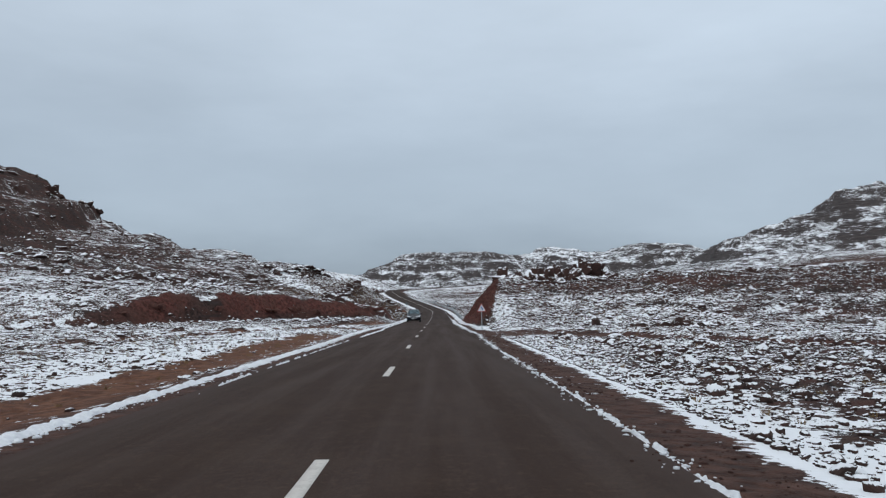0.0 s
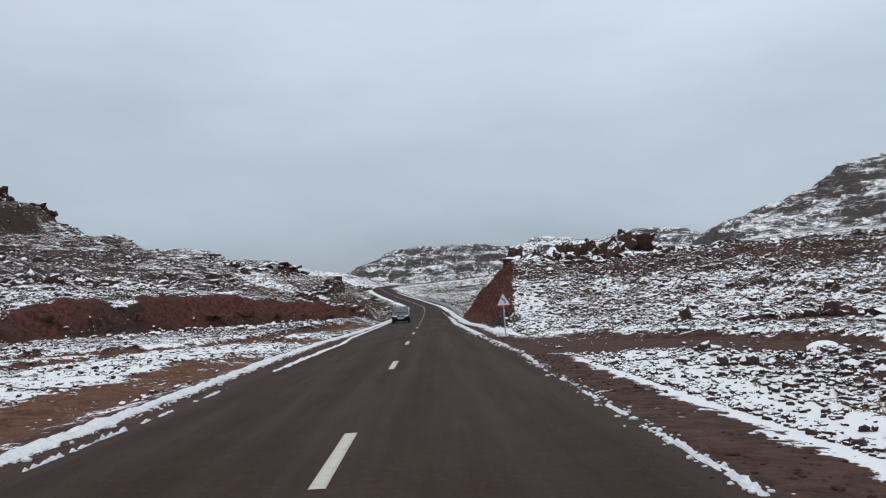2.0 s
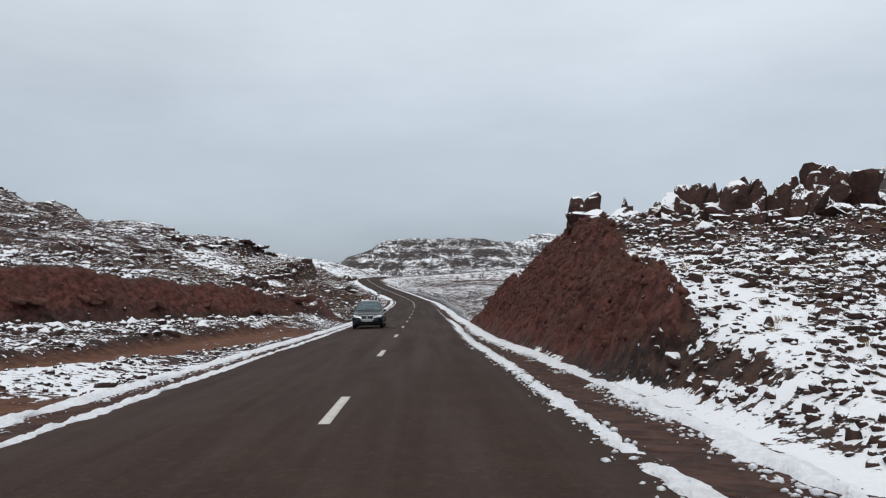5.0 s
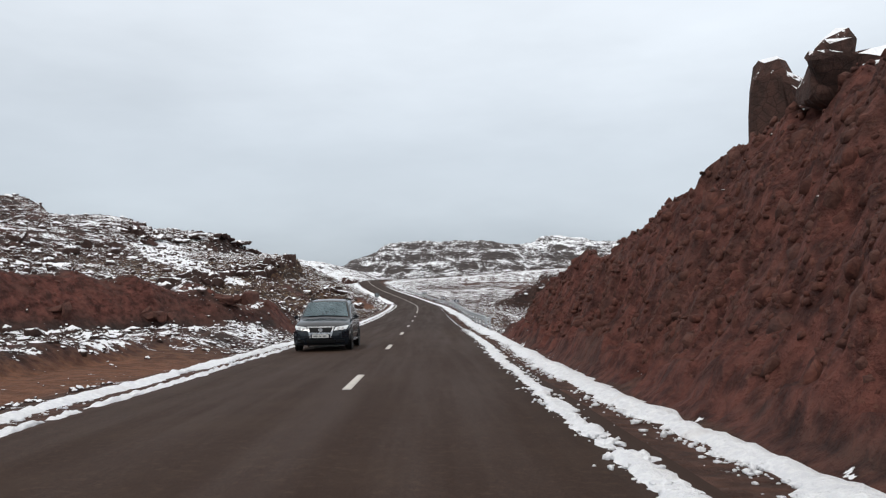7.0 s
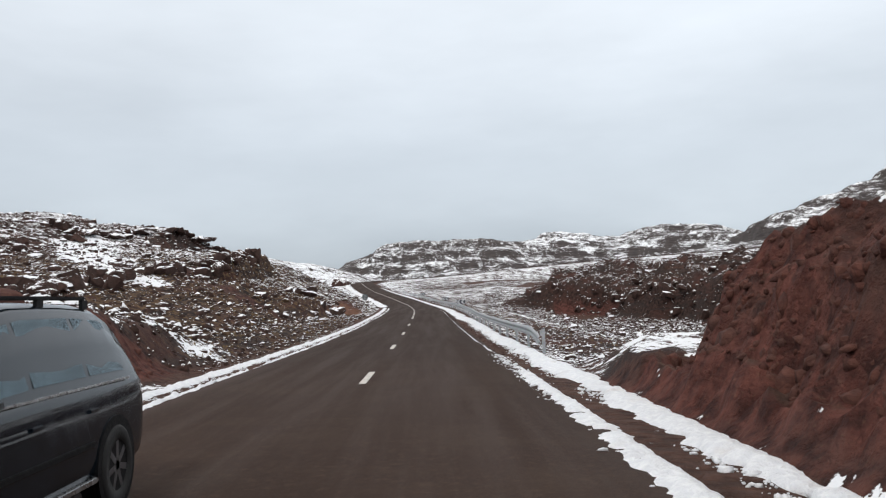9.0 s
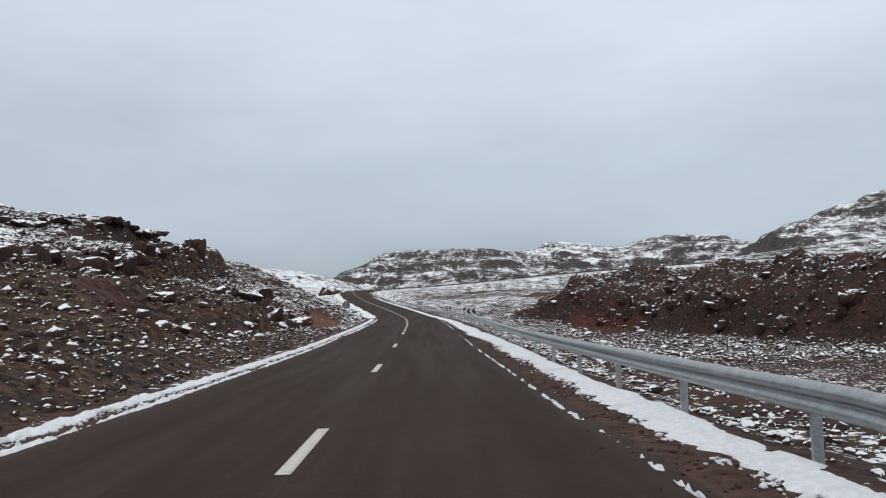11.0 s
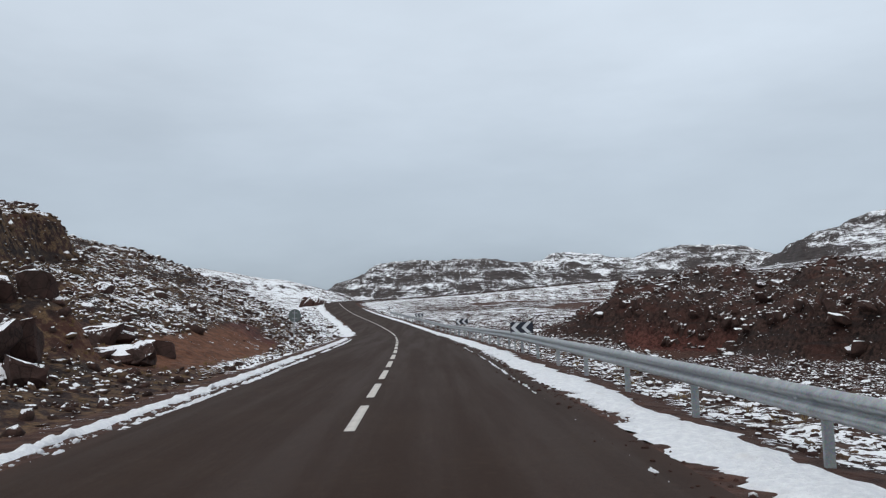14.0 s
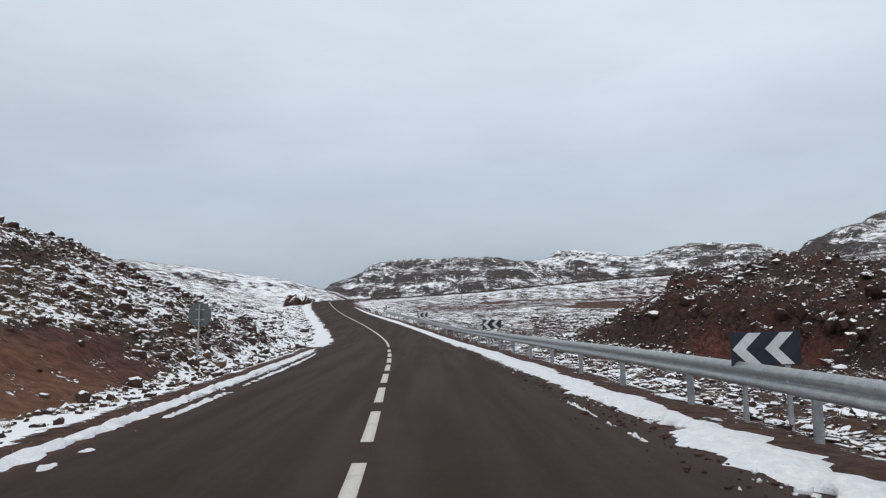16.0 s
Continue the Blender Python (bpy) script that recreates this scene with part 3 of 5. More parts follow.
    wide = np.where(u > 0, smooth(128, 134, y) * (1 - smooth(280, 300, y)), 0) * 1.6
    shoulder = 1 - smooth(4.3 + 0.35 * wide, 5.2 + 0.3 * wide, gx + 0.5 * w1)
    bare = np.maximum(red, np.maximum(track, shoulder))
    lefty = 0.85 * (1 - smooth(0.9, 2.2, np.abs(u + 6.4 - 2 * w1))) * (1 - smooth(48, 62, y)) * (y > -30)
    bare = np.maximum(bare, lefty)
    bare = np.maximum(bare, 0.95 * (1 - smooth(1.0, 2.0, np.abs(u + 7.5 - 2.0 * w1))) * smooth(184, 189, y) * (1 - smooth(208, 213, y)))
    red = np.minimum(red, 1 - 0.9 * gully)
    bare = np.minimum(bare, 1 - 0.9 * gully)
    cover = np.where(bare > 0.02, cover * (1 - bare) + 0.16 * bare, cover)
    dry = np.clip(0.9 * smooth(120, 150, y) * (u < 0) * (1 - smooth(205, 222, y)) * (1 - smooth(20, 32, ul)) + 0.2 * smooth(0.5, 0.7, rough(x, y, 18, 91, 2)), 0, 1)
    dry = np.maximum(dry * (bare < 0.3), np.maximum((lefty > 0.05), track * (x < -3)) * (1 - shoulder))
    dry = np.maximum(dry, smooth(-13.5, -12, x) * (u < -5) * smooth(183, 188, y) * (1 - smooth(204, 209, y)))
    return z, np.clip(cover, -0.3, 1), np.clip(bare, 0, 1), lump, dry


def ground_z(x, y):
    return float(land(np.array([float(x)]), np.array([float(y)]))[0][0])


def steps(stops):
    """Grid lines from one stop to the next: (position, spacing there)."""
    out = [stops[0][0]]
    while out[-1] < stops[-1][0]:
        out.append(out[-1] + float(np.interp(out[-1], [s[0] for s in stops], [s[1] for s in stops])))
    return np.array(out)


GX = steps([(-3600, 300), (-700, 40), (-200, 6.0), (-70, 1.4), (-32, 0.5), (-14, 0.26), (-4, 0.26), (4.6, 0.26), (5.0, 0.16), (9.5, 0.16), (11, 0.26), (13, 0.26), (26, 0.45), (60, 1.1), (200, 2.6), (330, 3.2), (420, 8), (900, 40), (3600, 300)])
GY = steps([(-2500, 300), (-200, 20), (-30, 2.0), (-4, 0.5), (20, 0.36), (70, 0.34), (74, 0.24), (122, 0.24), (126, 0.34), (130, 0.34), (210, 0.45), (300, 0.95), (420, 1.8), (500, 2.2), (780, 2.6), (840, 8), (1200, 40), (4200, 300)])


def sheet(name, xs, ys, zs, attrs, material):
    """A grid mesh of heights zs[iy, ix] with float attributes on its points."""
    ny, nx = zs.shape
    co = np.empty((ny * nx, 3), np.float32)
    co[:, 0], co[:, 1], co[:, 2] = np.tile(xs, ny) if xs.ndim == 1 else xs.ravel(), np.repeat(ys, nx) if ys.ndim == 1 else ys.ravel(), zs.ravel()
    i = (np.arange(ny - 1)[:, None] * nx + np.arange(nx - 1)[None]).ravel()
    quads = np.stack([i, i + 1, i + nx + 1, i + nx], 1).astype(np.int32)
    me = bpy.data.meshes.new(name)
    me.vertices.add(len(co))
    me.vertices.foreach_set("co", co.ravel())
    me.loops.add(quads.size)
    me.loops.foreach_set("vertex_index", quads.ravel())
    me.polygons.add(len(quads))
    me.polygons.foreach_set("loop_start", np.arange(0, quads.size, 4, dtype=np.int32))
    me.polygons.foreach_set("use_smooth", np.ones(len(quads), bool))
    me.update(calc_edges=True)
    for key, v in attrs.items():
        me.attributes.new(key, "FLOAT", "POINT").data.foreach_set("value", v.astype(np.float32).ravel())
    me.materials.append(material)
    return new(name, me)


XX, YY = np.meshgrid(GX, GY)
gz, gcover, gbare, glump, gdry = land(XX.ravel(), YY.ravel())
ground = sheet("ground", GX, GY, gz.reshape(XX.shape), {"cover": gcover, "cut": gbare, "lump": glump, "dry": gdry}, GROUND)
tagged(ground, "stony red-brown desert hillsides patched with thin fresh snow", "ground", kind="structure")

# ---- road, markings, snow along the edges ----
def strip(name, s, us, zs, material, attrs=None):
    """A ribbon along the road: run lengths s, offsets us[is, iu] and heights zs above the road."""
    S = np.repeat(s[:, None], us.shape[1], 1)
    x, y, z = beside(S.ravel(), us.ravel())
    return sheet(name, x.reshape(us.shape), y.reshape(us.shape), z.reshape(us.shape) + zs, attrs or {}, material)


s_road = np.arange(-115, 640, 1.0)
lane = np.array([-3.62, -3.5, -2.4, -1.2, 0, 1.2, 2.4, 3.5, 3.62])
wob = np.stack([0.07 * (rough(s_road, s_road * 0 + 7 * k, 2.3, 301 + k, 3) - 0.5) * (abs(v) > 3.55) for k, v in enumerate(lane)], 1)
us = lane[None] + wob
crown = np.where(np.abs(lane) > 3.55, -0.16, 0.035 * (1 - (lane / 3.5) ** 2))[None] + 0 * us
road = strip("road", s_road, us, crown, ASPHALT, {"side": us / 3.5})
tagged(road, "worn brown-grey asphalt two-lane mountain road, wet-dark and clear of snow", "road", kind="structure")


def crown_z(u):
    return 0.035 * (1 - (u / 3.5) ** 2)


def dash(s0, s1, width, name="centre_dash"):
    """A painted mark on the centre line, 5 mm proud."""
    s = np.linspace(s0, s1, max(2, int((s1 - s0) / 0.75) + 1))
    w = width / 2
    us_ = np.array([-w, -w + 0.004, w - 0.004, w])[None] + 0 * s[:, None]
    zs_ = np.array([0.03, 0.041, 0.041, 0.03])[None] + 0 * us_
    return strip(name, s, us_, zs_, PAINT)


marks = new("centre_line_marking")
tagged(marks, "worn white broken centre line painted on asphalt", "road marking", kind="structure")
runs = [(4.75 + 13 * k, 7.75 + 13 * k) for k in range(-3, 13)]
runs += [(173.75 + 4.33 * k, 176.75 + 4.33 * k) for k in range(0, 12)]
for a, b in runs:
    dash(a, b, 0.15).parent = marks
dash(228.0, 420.0, 0.13, "centre_stripe").parent = marks


def snow_line(name, s0, s1, u0, width, height, gap, seed, wander=0.12, label=""):
    """A lumpy ridge of ploughed snow; where the noise falls below gap it sinks away."""
    s = np.arange(s0, s1, 0.09)
    k = np.linspace(-1, 1, 9)
    end = smooth(s0, s0 + 4, s) * (1 - smooth(s1 - 6, s1, s))
    width = np.interp(s, [q[0] for q in width], [q[1] for q in width]) if isinstance(width, list) else width + 0 * s
    mid = np.interp(s, [q[0] for q in u0], [q[1] for q in u0]) + wander * (rough(s, s * 0, 6.0, seed, 4) - 0.5) * 2
    wide = width * (0.45 + 1.1 * rough(s, s * 0 + 40, 2.0, seed + 5, 4)) * (0.15 + 0.85 * end)
    edge_l, edge_r = (1.0 * width * (rough(s, s * 0 + v, 0.6, seed + 21, 3, 0.62) - 0.5) for v in (3, 60))
    us_ = mid[:, None] + k[None] * wide[:, None] / 2 + np.where(k[None] < 0, edge_l[:, None] * k[None] ** 2, edge_r[:, None] * k[None] ** 2)
    S = np.repeat(s[:, None], 9, 1)
    lum = rough(S, us_ * 1.0, min(0.3, 0.6 * float(width.min())), seed + 9, 3, 0.65)
    amp = (0.5 * rough(s, s * 0 + 90, 3.0, seed + 13, 3) + 0.5 * rough(s, s * 0 + 30, 0.4, seed + 15, 2) - gap) * end - 0.12 * (1 - end)
    there = smooth(-0.02, 0.03, amp)[:, None]
    au = np.abs(us_)
    base = np.where(au < 3.6, 0.0, -0.03 - 0.03 * smooth(3.4, 4.4, au) - 0.12 * smooth(4.4, 6.0, au)) - 0.3 * smooth(285, 355, S) * (au > 3.66)
    bulge = 1 - k[None] ** 2
    zs_ = base - 0.03 + there * (0.02 + bulge * (0.03 + height * np.clip(amp * 4, 0, 1)[:, None])) + 0.15 * (lum - 0.52) * (0.35 + 0.65 * bulge)
    ob = strip(name, s, us_, zs_, SNOWM)
    return tagged(ob, label, "snow", kind="stuff")


RIDGE = "continuous ridge of white ploughed snow beside the asphalt"
CRUMB = "thin broken line of icy snow along the asphalt edge"
LEFT = [(0, -4.33), (36, -4.15), (50, -4.5), (66, -4.75), (76, -4.42), (115, -4.35), (158, -4.22), (175, -4.0), (197, -3.86), (240, -3.9)]
RIGHT = [(60, 4.72), (82, 4.7), (94, 4.2), (104, 4.22), (112, 4.45), (140, 4.52), (165, 4.62), (172, 4.25), (190, 3.92), (330, 3.9)]
snow_line("snow_ridge", -25, 232, LEFT, [(0, 0.36), (45, 0.38), (58, 0.55), (70, 0.42), (95, 0.55), (120, 0.42), (240, 0.38)], 0.05, 0.20, 401, 0.08, RIDGE)
snow_line("snow_crumbs", 14, 44, [(0, -3.3)], 0.085, 0.012, 0.50, 431, 0.08, CRUMB)
snow_line("snow_crumbs", 44, 132, [(44, -3.2), (62, -3.1), (70, -3.44), (98, -3.5), (132, -3.6)], 0.24, 0.025, 0.36, 437, 0.08, CRUMB)
snow_line("snow_crumbs", 128, 225, [(128, -3.55), (156, -3.5), (172, -3.4), (194, -3.18), (225, -3.2)], 0.17, 0.02, 0.42, 443, 0.06, CRUMB)
snow_line("snow_crumbs", -12, 66, [(0, 3.54), (16, 3.52), (28, 3.35), (42, 3.38), (48, 3.68), (54, 3.66), (60, 3.28), (66, 3.3)], 0.11, 0.014, 0.48, 461, 0.06, CRUMB)
snow_line("snow_crumbs", 62, 128, [(62, 3.35), (80, 3.3), (94, 3.1), (104, 3.2), (112, 3.42), (128, 3.45)], [(62, 0.3), (90, 0.36), (128, 0.36)], 0.03, 0.30, 467, 0.06, CRUMB)
snow_line("snow_crumbs", 124, 205, [(130, 3.4), (155, 3.24), (170, 3.15), (205, 2.95)], 0.07, 0.012, 0.54, 471, 0.10, CRUMB)
snow_line("snow_ridge", 64, 330, RIGHT, [(64, 0.46), (82, 0.5), (94, 0.64), (125, 0.72), (165, 0.8), (174, 1.05), (192, 0.85), (330, 0.7)], 0.07, 0.18, 491, 0.07, RIDGE)
snow_line("snow_ridge", 232, 400, [(232, -4.0), (260, -4.4)], 1.2, 0.1, 0.20, 551, 0.2, RIDGE)

# ---- small helpers for things ----
def part(name, bm, material, parent=None, label="", flat=True):
    """Links a bmesh as one mesh object under a thing or a part."""
    me = bpy.data.meshes.new(name)
    bm.normal_update()
    bm.to_mesh(me)
    bm.free()
    me.materials.append(material)
    if not flat:
        me.polygons.foreach_set("use_smooth", np.ones(len(me.polygons), bool))
    ob = new(name, me)
    if parent is not None:
        ob.parent = parent
    return tagged(ob, label)


def box(bm, x0, x1, y0, y1, z0, z1, bevel=0.0):
    """Adds a box, its edges bevelled."""
    v = bmesh.ops.create_cube(bm, size=1.0)["verts"]
    for q in v:
        q.co = Vector(((x0 + x1) / 2 + q.co.x * (x1 - x0), (y0 + y1) / 2 + q.co.y * (y1 - y0), (z0 + z1) / 2 + q.co.z * (z1 - z0)))
    if bevel:
        e = list({e for q in v for e in q.link_edges})
        bmesh.ops.bevel(bm, geom=e, offset=bevel, segments=2, affect="EDGES")
    return bm


def prism(bm, outline, y0, y1):
    """Adds a plate: the outline in x and z, from y0 to y1."""
    a = [bm.verts.new((x, y0, z)) for x, z in outline]
    b = [bm.verts.new((x, y1, z)) for x, z in outline]
    n = len(a)
    bm.faces.new(a)
    bm.faces.new(b[::-1])
    for i in range(n):
        bm.faces.new((a[i], b[i], b[(i + 1) % n], a[(i + 1) % n]))
    bmesh.ops.recalc_face_normals(bm, faces=bm.faces)
    return bm


def tube(bm, r, z0, z1, x=0.0, y=0.0, seg=12, top=None):
    m = Matrix.Translation((x, y, (z0 + z1) / 2))
    bmesh.ops.create_cone(bm, cap_ends=True, segments=seg, radius1=r, radius2=r if top is None else top, depth=z1 - z0, matrix=m)
    return bm


def disc(bm, r, y0, y1, cx=0.0, cz=0.0, seg=28):
    return prism(bm, [(cx + r * math.cos(2 * math.pi * k / seg), cz + r * math.sin(2 * math.pi * k / seg)) for k in range(seg)], y0, y1)


# ---- guard rail ----
def rail_section(k):
    """The two-wave profile: depth towards the road, height."""
    pts = [(0.0, 0.0), (0.03, 0.015), (0.08, 0.06), (0.08, 0.095), (0.03, 0.135), (0.0, 0.155), (0.03, 0.175), (0.08, 0.215), (0.08, 0.25), (0.03, 0.295), (0.0, 0.31)]
    return pts[k]


RAIL_U = 4.86
rail = new("guard_rail")
tagged(rail, "long galvanised two-wave steel guard rail on posts beside the road", "guard rail")
R0, R1, SPAN = 131.0, 291.0, 4.0
beams = int((R1 - R0) / SPAN)
for i in range(beams):
    bm = bmesh.new()
    cols = []
    for j in range(5):
        s = R0 + SPAN * i + (SPAN + 0.12) * j / 4 - 0.06
        col = []
        for off in (0.0, 0.006):
            for k in range(11):
                d, h = rail_section(k)
                x, y, z = beside(s, RAIL_U - d + off + (0.004 if i % 2 else 0.0))
                drop = 0.25 * max(0, (R0 + 3 - s) / 3) ** 2
                col.append(bm.verts.new((float(x), float(y), float(z) + 0.40 + h - drop)))
        cols.append(col)
    for a, b in zip(cols, cols[1:]):
        for k in range(10):
            bm.faces.new((a[k], a[k + 1], b[k + 1], b[k]))
            bm.faces.new((a[11 + k], b[11 + k], b[12 + k], a[12 + k]))
        bm.faces.new((a[0], b[0], b[11], a[11]))
        bm.faces.new((a[10], a[21], b[21], b[10]))
    bmesh.ops.recalc_face_normals(bm, faces=bm.faces)
    part("beam", bm, GALV, rail, flat=False)


def post_mesh():
    bm = bmesh.new()
    box(bm, -0.05, 0.05, -0.003, 0.003, -1.1, 0.69)
    box(bm, -0.05, -0.044, 0.0032, 0.05, -1.1, 0.69)
    box(bm, 0.044, 0.05, 0.0032, 0.05, -1.1, 0.69)
    box(bm, -0.115, -0.0505, -0.04, 0.04, 0.46, 0.62, 0.006)
    return bm


first = part("post", post_mesh(), GALV, rail)
bmr = bmesh.new()
box(bmr, -0.012, 0.0, -0.035, 0.035, -0.05, 0.05, 0.004)
refl = part("reflector", bmr, WHITE_S, rail, "small white reflector plate")
for i in range(beams + 1):
    s = R0 + SPAN * i
    x, y, z = (float(v) for v in beside(s, RAIL_U + 0.12))
    a, b = beside(s, 0), beside(s + 1, 0)
    turn = math.degrees(math.atan2(float(b[1] - a[1]), float(b[0] - a[0]))) - 90
    o = first if i == 0 else new("post", first.data)
    o.parent = rail
    o.matrix_basis = pose(x, y, z, 0, 0, turn)
    if i % 2 == 0:
        x, y, z = (float(v) for v in beside(s + 0.4, RAIL_U - 0.006))
        o = refl if i == 0 else new("reflector", refl.data)
        o.parent = rail
        o.matrix_basis = pose(x, y, z + 0.555 + 0.0, 0, 0, turn)


# ---- signs ----
def curve_sign(x, y, turn):
    """Triangular warning sign for a left bend."""
    t = new("warning_sign")
    t.matrix_world = pose(x, y, ground_z(x, y), 0, -1.0, turn)
    half, h, z0 = 0.39, 0.675, 1.40
    tri = lambda k, c: [((px - 0) * k, z0 + 0.22 + (pz - 0.22) * k) for px, pz in ((-half + c, 0), (half - c, 0), (half - c / 2, c * 0.8), (c / 2, h - c * 0.6), (-c / 2, h - c * 0.6), (-half + c / 2, c * 0.8))]
    part("pole", tube(bmesh.new(), 0.035, -0.4, z0 + h * 0.8, y=0.045), GALV, t, "grey steel pole")
    part("backing", prism(bmesh.new(), tri(1.0, 0.06), -0.012, 0.008), BACK_S, t)
    part("border", prism(bmesh.new(), tri(0.985, 0.06), -0.016, -0.0125), RED_S, t, "faded red border")
    part("face", prism(bmesh.new(), tri(0.80, 0.05), -0.021, -0.0165), WHITE_S, t, "white reflective face")
    bm = bmesh.new()
    prev = None
    for k in range(13):
        a = radians(2 + 66 * k / 12)
        c, r = Vector((-0.20, 0, z0 + 0.115)), 0.285
        ring = []
        for rr in (r - 0.034, r + 0.034):
            q = c + Vector((rr * math.cos(a), 0, rr * math.sin(a)))
            ring += [bm.verts.new((q.x, -0.0215, q.z)), bm.verts.new((q.x, -0.0245, q.z))]
        if prev:
            bm.faces.new((prev[1], prev[3], ring[3], ring[1]))
            bm.faces.new((prev[0], prev[1], ring[1], ring[0]))
            bm.faces.new((prev[3], prev[2], ring[2], ring[3]))
        prev = ring
    bmesh.ops.recalc_face_normals(bm, faces=bm.faces)
    part("bend_symbol", bm, BLUE_S, t, "blue curved bend symbol")
    return tagged(t, "triangular bend warning sign, faded red border, blue curve, steel pole", "road sign")


curve_sign(4.62, 63.9, 4)


def chevron_sign(s, u, base, tilt=0.0):
    """Dark board with two white arrowheads that point left."""
    x, y, z = (float(v) for v in beside(s, u))
    a, b = beside(s, 0), beside(s + 1, 0)
    turn = math.degrees(math.atan2(float(b[1] - a[1]), float(b[0] - a[0]))) - 90
    t = new("chevron_sign")
    t.matrix_world = pose(x, y, z, 0, tilt, turn)
    gz0 = ground_z(x, y) - z
    for px in (-0.3, 0.3):
        part("post", box(bmesh.new(), px - 0.03, px + 0.03, 0.012, 0.06, gz0 - 0.3, base + 0.40, 0.004), GALV, t, "steel post")
    part("board", box(bmesh.new(), -0.475, 0.475, -0.010, 0.011, base, base + 0.45, 0.006), BLACK_S, t, "dark navy board")
    for cx in (-0.24, 0.20):
        w, d, hh, zc = 0.18, 0.215, 0.212, base + 0.225
        pts = [(cx - d, zc), (cx, zc + hh), (cx + w, zc + hh), (cx + w - d, zc), (cx + w, zc - hh), (cx, zc - hh)]
        part("chevron", prism(bmesh.new(), pts, -0.016, -0.0115), WHITE_S, t, "white arrowhead")
    return tagged(t, "dark chevron board with two white arrowheads behind the guard rail", "road sign", group="bend chevrons")


chevron_sign(196.8, 5.24, 0.64)
chevron_sign(228.0, 5.3, 0.8)
chevron_sign(263.0, 5.3, 0.75)


def round_sign(x, y, turn):
    """A round sign seen from its unpainted back."""
    t = new("round_sign")
    t.matrix_world = pose(x, y, ground_z(x, y), 0, 3.0, turn)
    part("pole", tube(bmesh.new(), 0.032, -0.4, 2.05, y=-0.04), GALV, t, "thin steel pole")
    part("plate", disc(bmesh.new(), 0.40, 0.0, 0.012, 0, 1.72), BACK_S, t, "dull grey-green plate back")
    for z in (1.55, 1.88):
        part("bracket", box(bmesh.new(), -0.16, 0.16, -0.012, -0.001, z - 0.02, z + 0.02), GALV, t)
    return tagged(t, "round traffic sign seen from its dull grey back", "road sign")


round_sign(-7.0, 213.5, -8)

# ---- loose stones, boulders and crags ----
rng = np.random.default_rng(7)


def ico(level):
    bm = bmesh.new()
    bmesh.ops.create_icosphere(bm, subdivisions=level, radius=1.0)
    v = np.array([q.co[:] for q in bm.verts])
    f = np.array([[q.index for q in p.verts] for p in bm.faces])
    bm.free()
    return v, f


def mesh_from(name, verts, faces, material, flat=True):
    me = bpy.data.meshes.new(name)
    me.vertices.add(len(verts))
    me.vertices.foreach_set("co", verts.astype(np.float32).ravel())
    me.loops.add(faces.size)
    me.loops.foreach_set("vertex_index", faces.astype(np.int32).ravel())
    me.polygons.add(len(faces))
    me.polygons.foreach_set("loop_start", np.arange(0, faces.size, 3, dtype=np.int32))
    me.polygons.foreach_set("use_smooth", np.full(len(faces), not flat))
    me.update(calc_edges=True)
    me.materials.append(material)
    return me


def stones(name, count, area, size, label, seed, keep, material=STONE, sink=-0.12, tall=0.72, into=0.0):
    """Many small stones over an area (x0, x1, y0, y1, how close to the road they crowd), as one mesh."""
    r = np.random.default_rng(seed)
    v, f = ico(1)
    x0, x1, y0, y1, crowd = area
    y = r.uniform(y0, y1, count)
    e = r.random(count) ** crowd
    x = x0 + (x1 - x0) * e
    z, cover, bare, lump, dry = land(x, y)
    u, rz = from_road(x, y)
    ok = keep(x, y, u, cover, bare) & (np.abs(u) > 4.9)
    x, y, z = x[ok], y[ok], z[ok]
    n = len(x)
    sz = size[0] * np.exp(np.clip(r.normal(0, 0.5, n), -1.1, 0.75)) * np.where(r.random(n) < 0.06, size[1], 1)
    sc = sz[:, None] * r.uniform(0.55, 1.35, (n, 3)) * np.array([1, 1, tall])
    a, b = r.uniform(0, 2 * np.pi, n), r.normal(0, 0.35, n)
    p = v[None] * (1 + r.uniform(-0.28, 0.28, (n, len(v), 1)))
    for _ in range(2):
        k = r.normal(0, 1, (n, 3))
        k /= np.linalg.norm(k, axis=1)[:, None]
        over = np.maximum(np.einsum("nvk,nk->nv", p, k) - r.uniform(0.25, 0.7, (n, 1)), 0)
        p = p - over[..., None] * k[:, None]
    p = p * sc[:, None]
    ca, sa, cb, sb = np.cos(a)[:, None], np.sin(a)[:, None], np.cos(b)[:, None], np.sin(b)[:, None]
    px, py, pz = p[..., 0], p[..., 1] * cb - p[..., 2] * sb, p[..., 1] * sb + p[..., 2] * cb
    q = np.stack([px * ca - py * sa + x[:, None] + into * sz[:, None], px * sa + py * ca + y[:, None], pz + z[:, None] + -sink * sz[:, None]], -1)
    faces = (f[None] + len(v) * np.arange(n)[:, None, None]).reshape(-1, 3)
    return tagged(new(name, mesh_from(name, q.reshape(-1, 3), faces, material, False)), label, "stones", kind="stuff")


def free(x, y, u, cover, bare):
    cutting_foot = (u > 4) & (u < 6.6) & (y > 76) & (y < 125)
    return ((bare < 0.5) | (rng.random(len(x)) < 0.025)) & ~cutting_foot


def on_cut(x, y, u, cover, bare):
    return bare > 0.6


